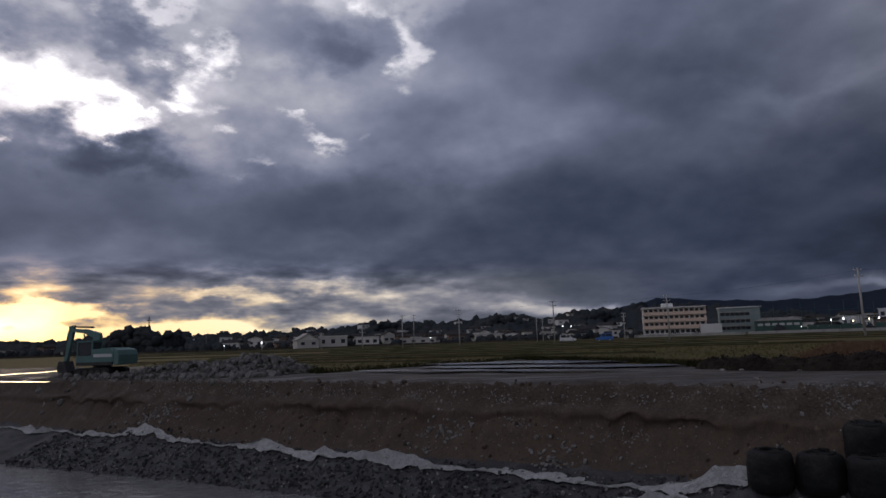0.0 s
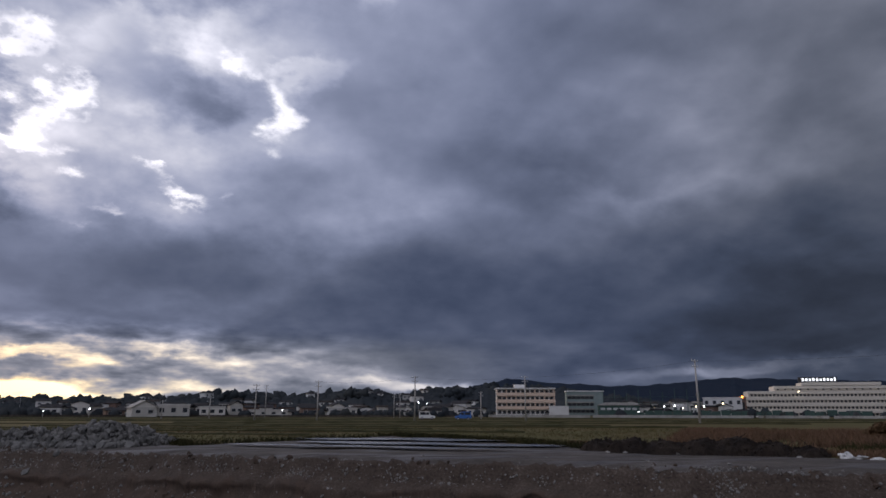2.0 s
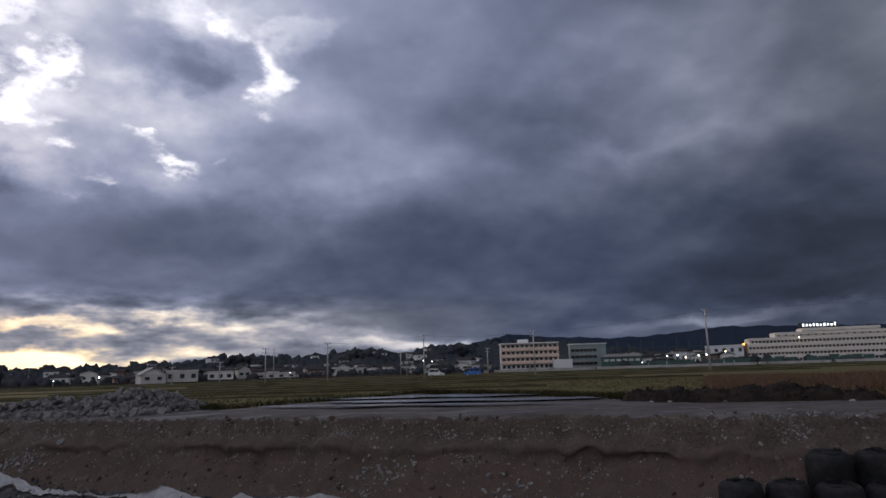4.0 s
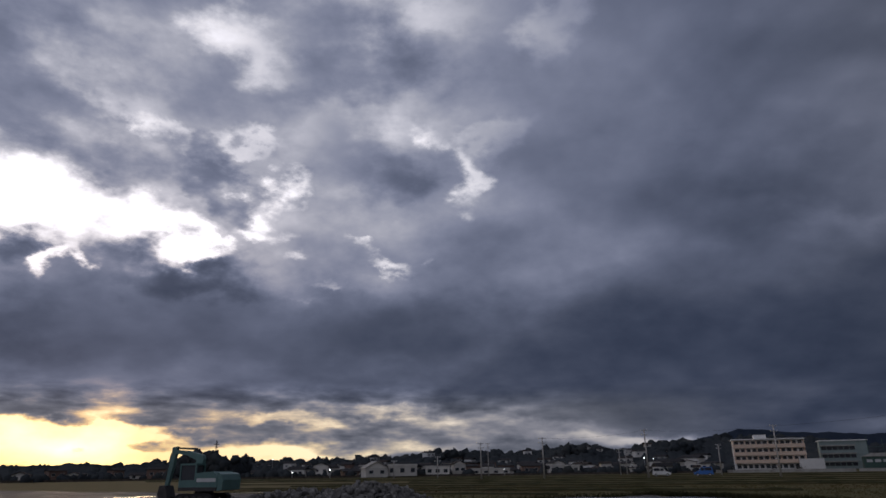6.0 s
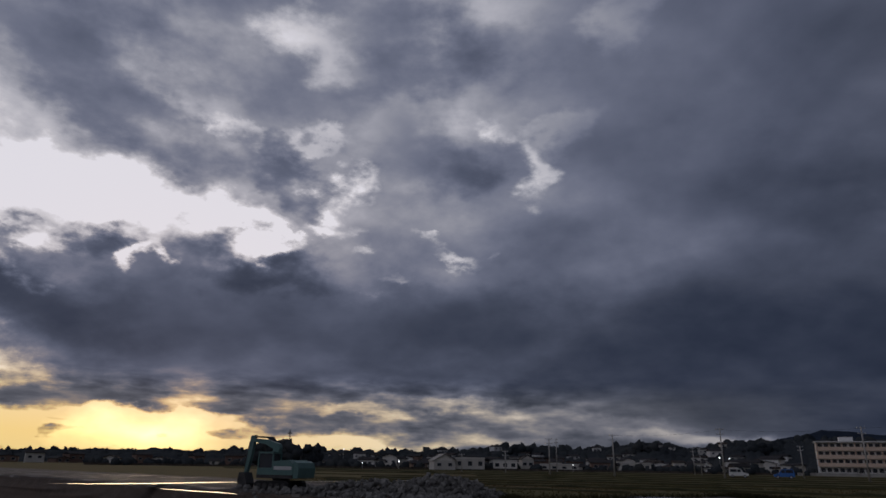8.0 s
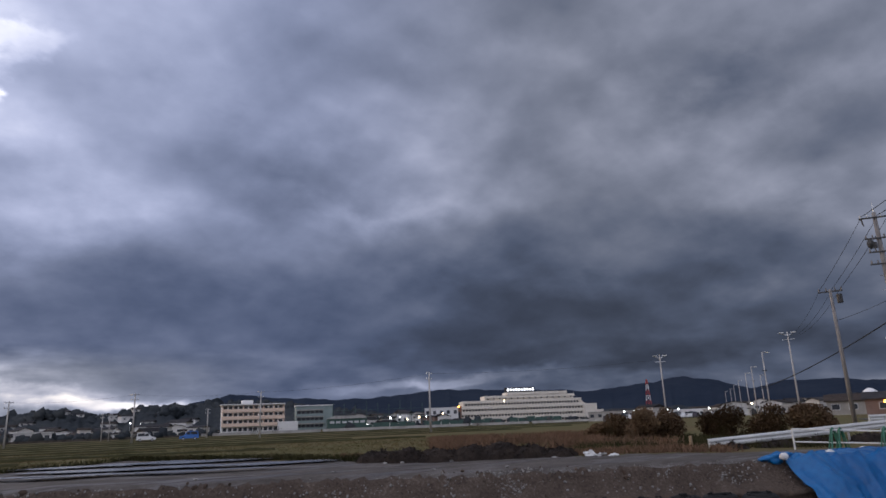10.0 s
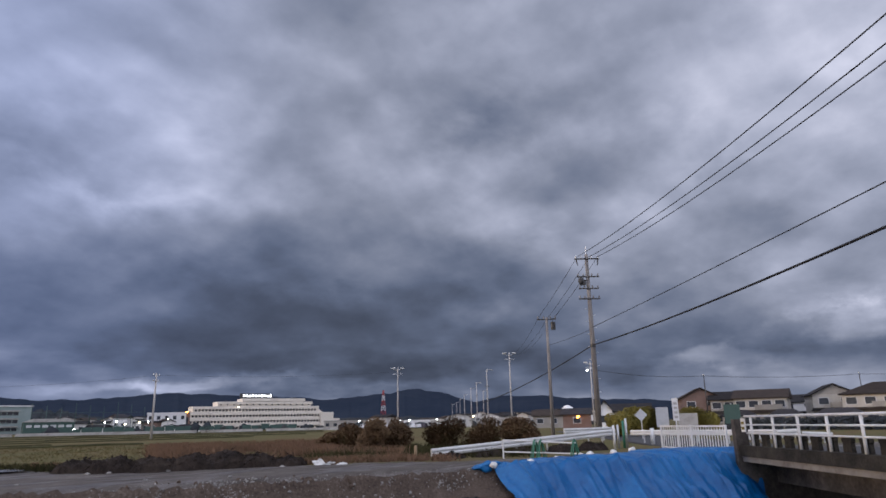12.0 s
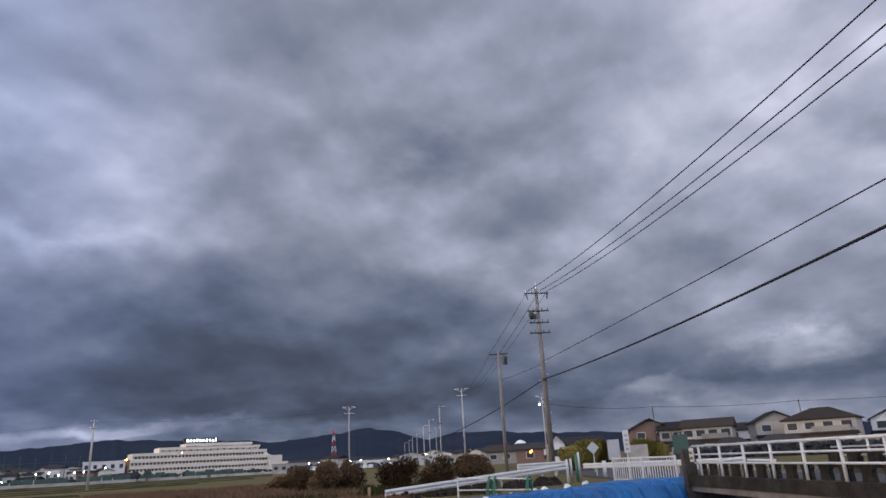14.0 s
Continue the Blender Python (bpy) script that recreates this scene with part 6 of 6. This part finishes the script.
# ---- signs ----
def sign_pole(x, y, label):
    t = thing("sign_post", pose(x, y, 0, 0, 0, -75), label, "sign")
    return t


s = sign_pole(35.05, 9.35, "tall narrow white board on a thin post")
part("post", Geo().rod((0, 0, 0), (0, 0, 2.5), 0.035, 0.035, 8), WHITE, s)
part("board", Geo().box(-0.13, 0.16, -0.05, -0.036, 1.5, 2.6), WHITE, s)
for k in range(4):
    part("mark", Geo().box(-0.06, 0.1, -0.058, -0.052, 1.62 + k * 0.22, 1.74 + k * 0.22), CONCRETE, s)
s = sign_pole(*polar(72.36, 58)[:2], "grey back of a diamond road sign on a post")
part("post", Geo().rod((0, 0, 0), (0, 0, 2.2), 0.045, 0.045, 8), GALV, s)
part("plate", Geo().prism([(-0.5, 1.95), (0, 1.45), (0.5, 1.95), (0, 2.45)], -0.07, -0.05), GALV, s)
s = sign_pole(*polar(74.0, 54)[:2], "pale grey back of a tall road sign")
part("post", Geo().rod((0, 0, 0), (0, 0, 2.4), 0.04, 0.04, 8), GALV, s)
part("plate", Geo().box(-0.45, 0.45, -0.07, -0.05, 1.0, 2.45), GALV, s)
s = sign_pole(*polar(75.9, 50)[:2], "grey blank site board behind the gate")
part("leg", Geo().rod((-0.5, 0, 0), (-0.5, 0, 1.9), 0.03, 0.03, 6), GALV, s)
part("leg", Geo().rod((0.5, 0, 0), (0.5, 0, 1.9), 0.03, 0.03, 6), GALV, s)
part("board", Geo().box(-0.65, 0.65, -0.06, -0.036, 0.7, 1.95), CONCRETE, s)
s = sign_pole(*polar(79.15, 52)[:2], "faded green board on posts")
part("leg", Geo().rod((0, 0, 0), (0, 0, 2.6), 0.05, 0.05, 6), GALV, s)
part("board", Geo().box(-0.5, 0.55, -0.07, -0.052, 1.2, 2.5), NETGREEN, s)


# ---- shrubs, trees and grass ----
def leafy(m, w, h, leaves, mat, label, category, seed, stem=0.25, group=""):
    """A shrub or small tree: stems, limbs, and a crown of many small leaf clumps with gaps."""
    r = random.Random(seed)
    name = category
    t = thing(name, m, label, category, group)
    g = Geo()
    for k in range(7):
        a = 6.28 * k / 7 + r.random()
        q = w * 0.33 * r.uniform(0.4, 1)
        b0 = (0.08 * math.cos(a), 0.08 * math.sin(a), 0)
        mid = (q * 0.5 * math.cos(a), q * 0.5 * math.sin(a), h * 0.4)
        g.rod(b0, mid, 0.045, 0.03, 5).rod(mid, (q * math.cos(a), q * math.sin(a), h * r.uniform(0.65, 0.85)), 0.03, 0.012, 5)
    part("stems", g, BARK, t)
    c = Geo()
    lobes = [(r.uniform(-0.5, 0.5), r.uniform(-0.5, 0.5), r.uniform(stem + 0.15, 0.68), r.uniform(0.42, 0.62)) for _ in range(9)]
    for k in range(leaves):
        lx, ly, lz, lr = lobes[k % 9]
        d = Vector((r.gauss(0, 1), r.gauss(0, 1), r.gauss(0, 1))).normalized() * lr * r.random() ** 0.35
        p = Vector(((lx + d.x) * w / 2, (ly + d.y) * w / 2, max(0.06, (lz + d.z * 0.55)) * h))
        s = r.uniform(0.035, 0.085) * (0.7 + 0.25 * h)
        u = Vector((r.gauss(0, 1), r.gauss(0, 1), r.gauss(0, 1))).normalized()
        v = u.orthogonal().normalized()
        c.add([p - u * s, p + v * s * 0.55, p + u * s, p - v * s * 0.55], [(0, 1, 2, 3)])
    part("crown", c, mat, t)
    return t


for k, (az, d, w, h) in enumerate([(50.4, 43, 2.8, 2.3), (52.2, 44, 2.2, 2.1), (48.4, 45, 2.6, 1.8), (56.2, 43.5, 3.0, 2.2), (59.2, 43.5, 3.0, 2.25), (62.3, 43, 3.1, 2.2), (46.8, 46, 2.2, 1.3)]):
    leafy(pose(*polar(az, d), 0, 0, k * 50), w, h, 6500, LEAFRED, "rounded russet and olive shrub at the edge of the fields", "shrub", 60 + k, 0.05, "shrubs along the track")
for k, (az, d, w, h) in enumerate([(70.6, 66, 3.0, 2.6), (71.9, 68, 3.0, 3.0), (73.0, 70, 3.0, 2.9), (76.2, 72, 3.6, 2.9), (77.4, 74, 2.6, 2.4), (98.5, 90, 3.5, 4.0)]):
    leafy(pose(*polar(az, d), 0, 0, k * 70), w, h, 6500, LEAFGOLD, "olive-green garden tree with a loose rounded crown", "tree", 90 + k, 0.15, "garden trees")
for k, (az, d) in enumerate([(18.5, 262), (20.2, 262), (38.2, 262), (36.9, 258), (41.0, 258)]):
    leafy(pose(*polar(az, d)), 4.5, 3.2, 500, HAZEWOOD, "dark clipped hedge tree by the far road", "shrub", 120 + k, 0.1, "far hedge trees")


def tufts(name, spots, h0, h1, mat, label, blades=5, lean=0.45, seed=1, thick=0.02):
    g, r = Geo(), random.Random(seed)
    for x, y in spots:
        z = ground_z(UX * x + UY * y, NX * x + NY * y) - 0.02
        for _ in range(blades):
            a = r.random() * 6.28
            h = r.uniform(h0, h1)
            bx, by = x + r.gauss(0, 0.12), y + r.gauss(0, 0.12)
            dx, dy = math.cos(a) * thick, math.sin(a) * thick
            ex, ey = bx + r.gauss(0, lean) * h, by + r.gauss(0, lean) * h
            g.add([(bx - dx, by - dy, z), (bx + dx, by + dy, z), (ex + dx * 0.4, ey + dy * 0.4, z + h), (ex - dx * 0.4, ey - dy * 0.4, z + h)], [(0, 1, 2, 3)])
    solid(name, g, mat, label, "grass", kind="stuff")


def scatter(count, az0, az1, d0, d1, seed, keep):
    r, out = random.Random(seed), []
    while len(out) < count:
        p = polar(r.uniform(az0, az1), math.sqrt(r.uniform(d0 * d0, d1 * d1)))
        if keep(p.x, p.y):
            out.append((p.x, p.y))
    return out


def on_field(x, y):
    s, n = UX * x + UY * y, NX * x + NY * y
    return n > mud_limit(s) + 0.2


def reed_bed(x, y):
    return on_field(x, y) and fbm(x, y, 7, 4.0) > 0.35 * random.Random(int(x * 531 + y * 877)).random() - 0.25


tufts("reeds", scatter(5200, 33, 53, 33, 62, 2, reed_bed), 0.16, 0.6, DRY, "tall brown dry reeds at the near edge of the fields", 5, 0.35, 3, 0.022)
tufts("dry_grass", [river(s, mud_limit(s) + random.Random(int(s * 77) + 900).uniform(0.3, 2.2))[:2] for s in np.arange(-3, 14, 0.02)], 0.12, 0.35, DRY, "strip of straw-coloured dry grass along the track", 5, 0.5, 5)
tufts("field_grass", scatter(9000, -25, 50, 27, 80, 7, on_field), 0.05, 0.15, GRASS, "short rough grass and stubble on the fields", 4, 0.5, 9, 0.022)
tufts("bank_grass", [river(s, mud_limit(s) + random.Random(int(s * 91) + 4000).uniform(-0.3, 0.6))[:2] for s in np.arange(-26, 0, 0.014)], 0.12, 0.34, GREEN, "dark grass edge between field and mud", 5, 0.5, 11)
tufts("verge_grass", scatter(2200, 45, 64, 33, 48, 17, lambda x, y: NX * x + NY * y > 27.5), 0.12, 0.4, GREEN, "rough green verge below the shrubs", 5, 0.5, 19)
# ---- street surface ----
g = Geo().box(-14, 60, -3.2, 3.2, -0.1, 0.06)
solid("street", g, ASPHALT, "grey asphalt street beyond the gate", "road", kind="structure", m=pose(46.5, 11.5, 0, 0, 0, 30))
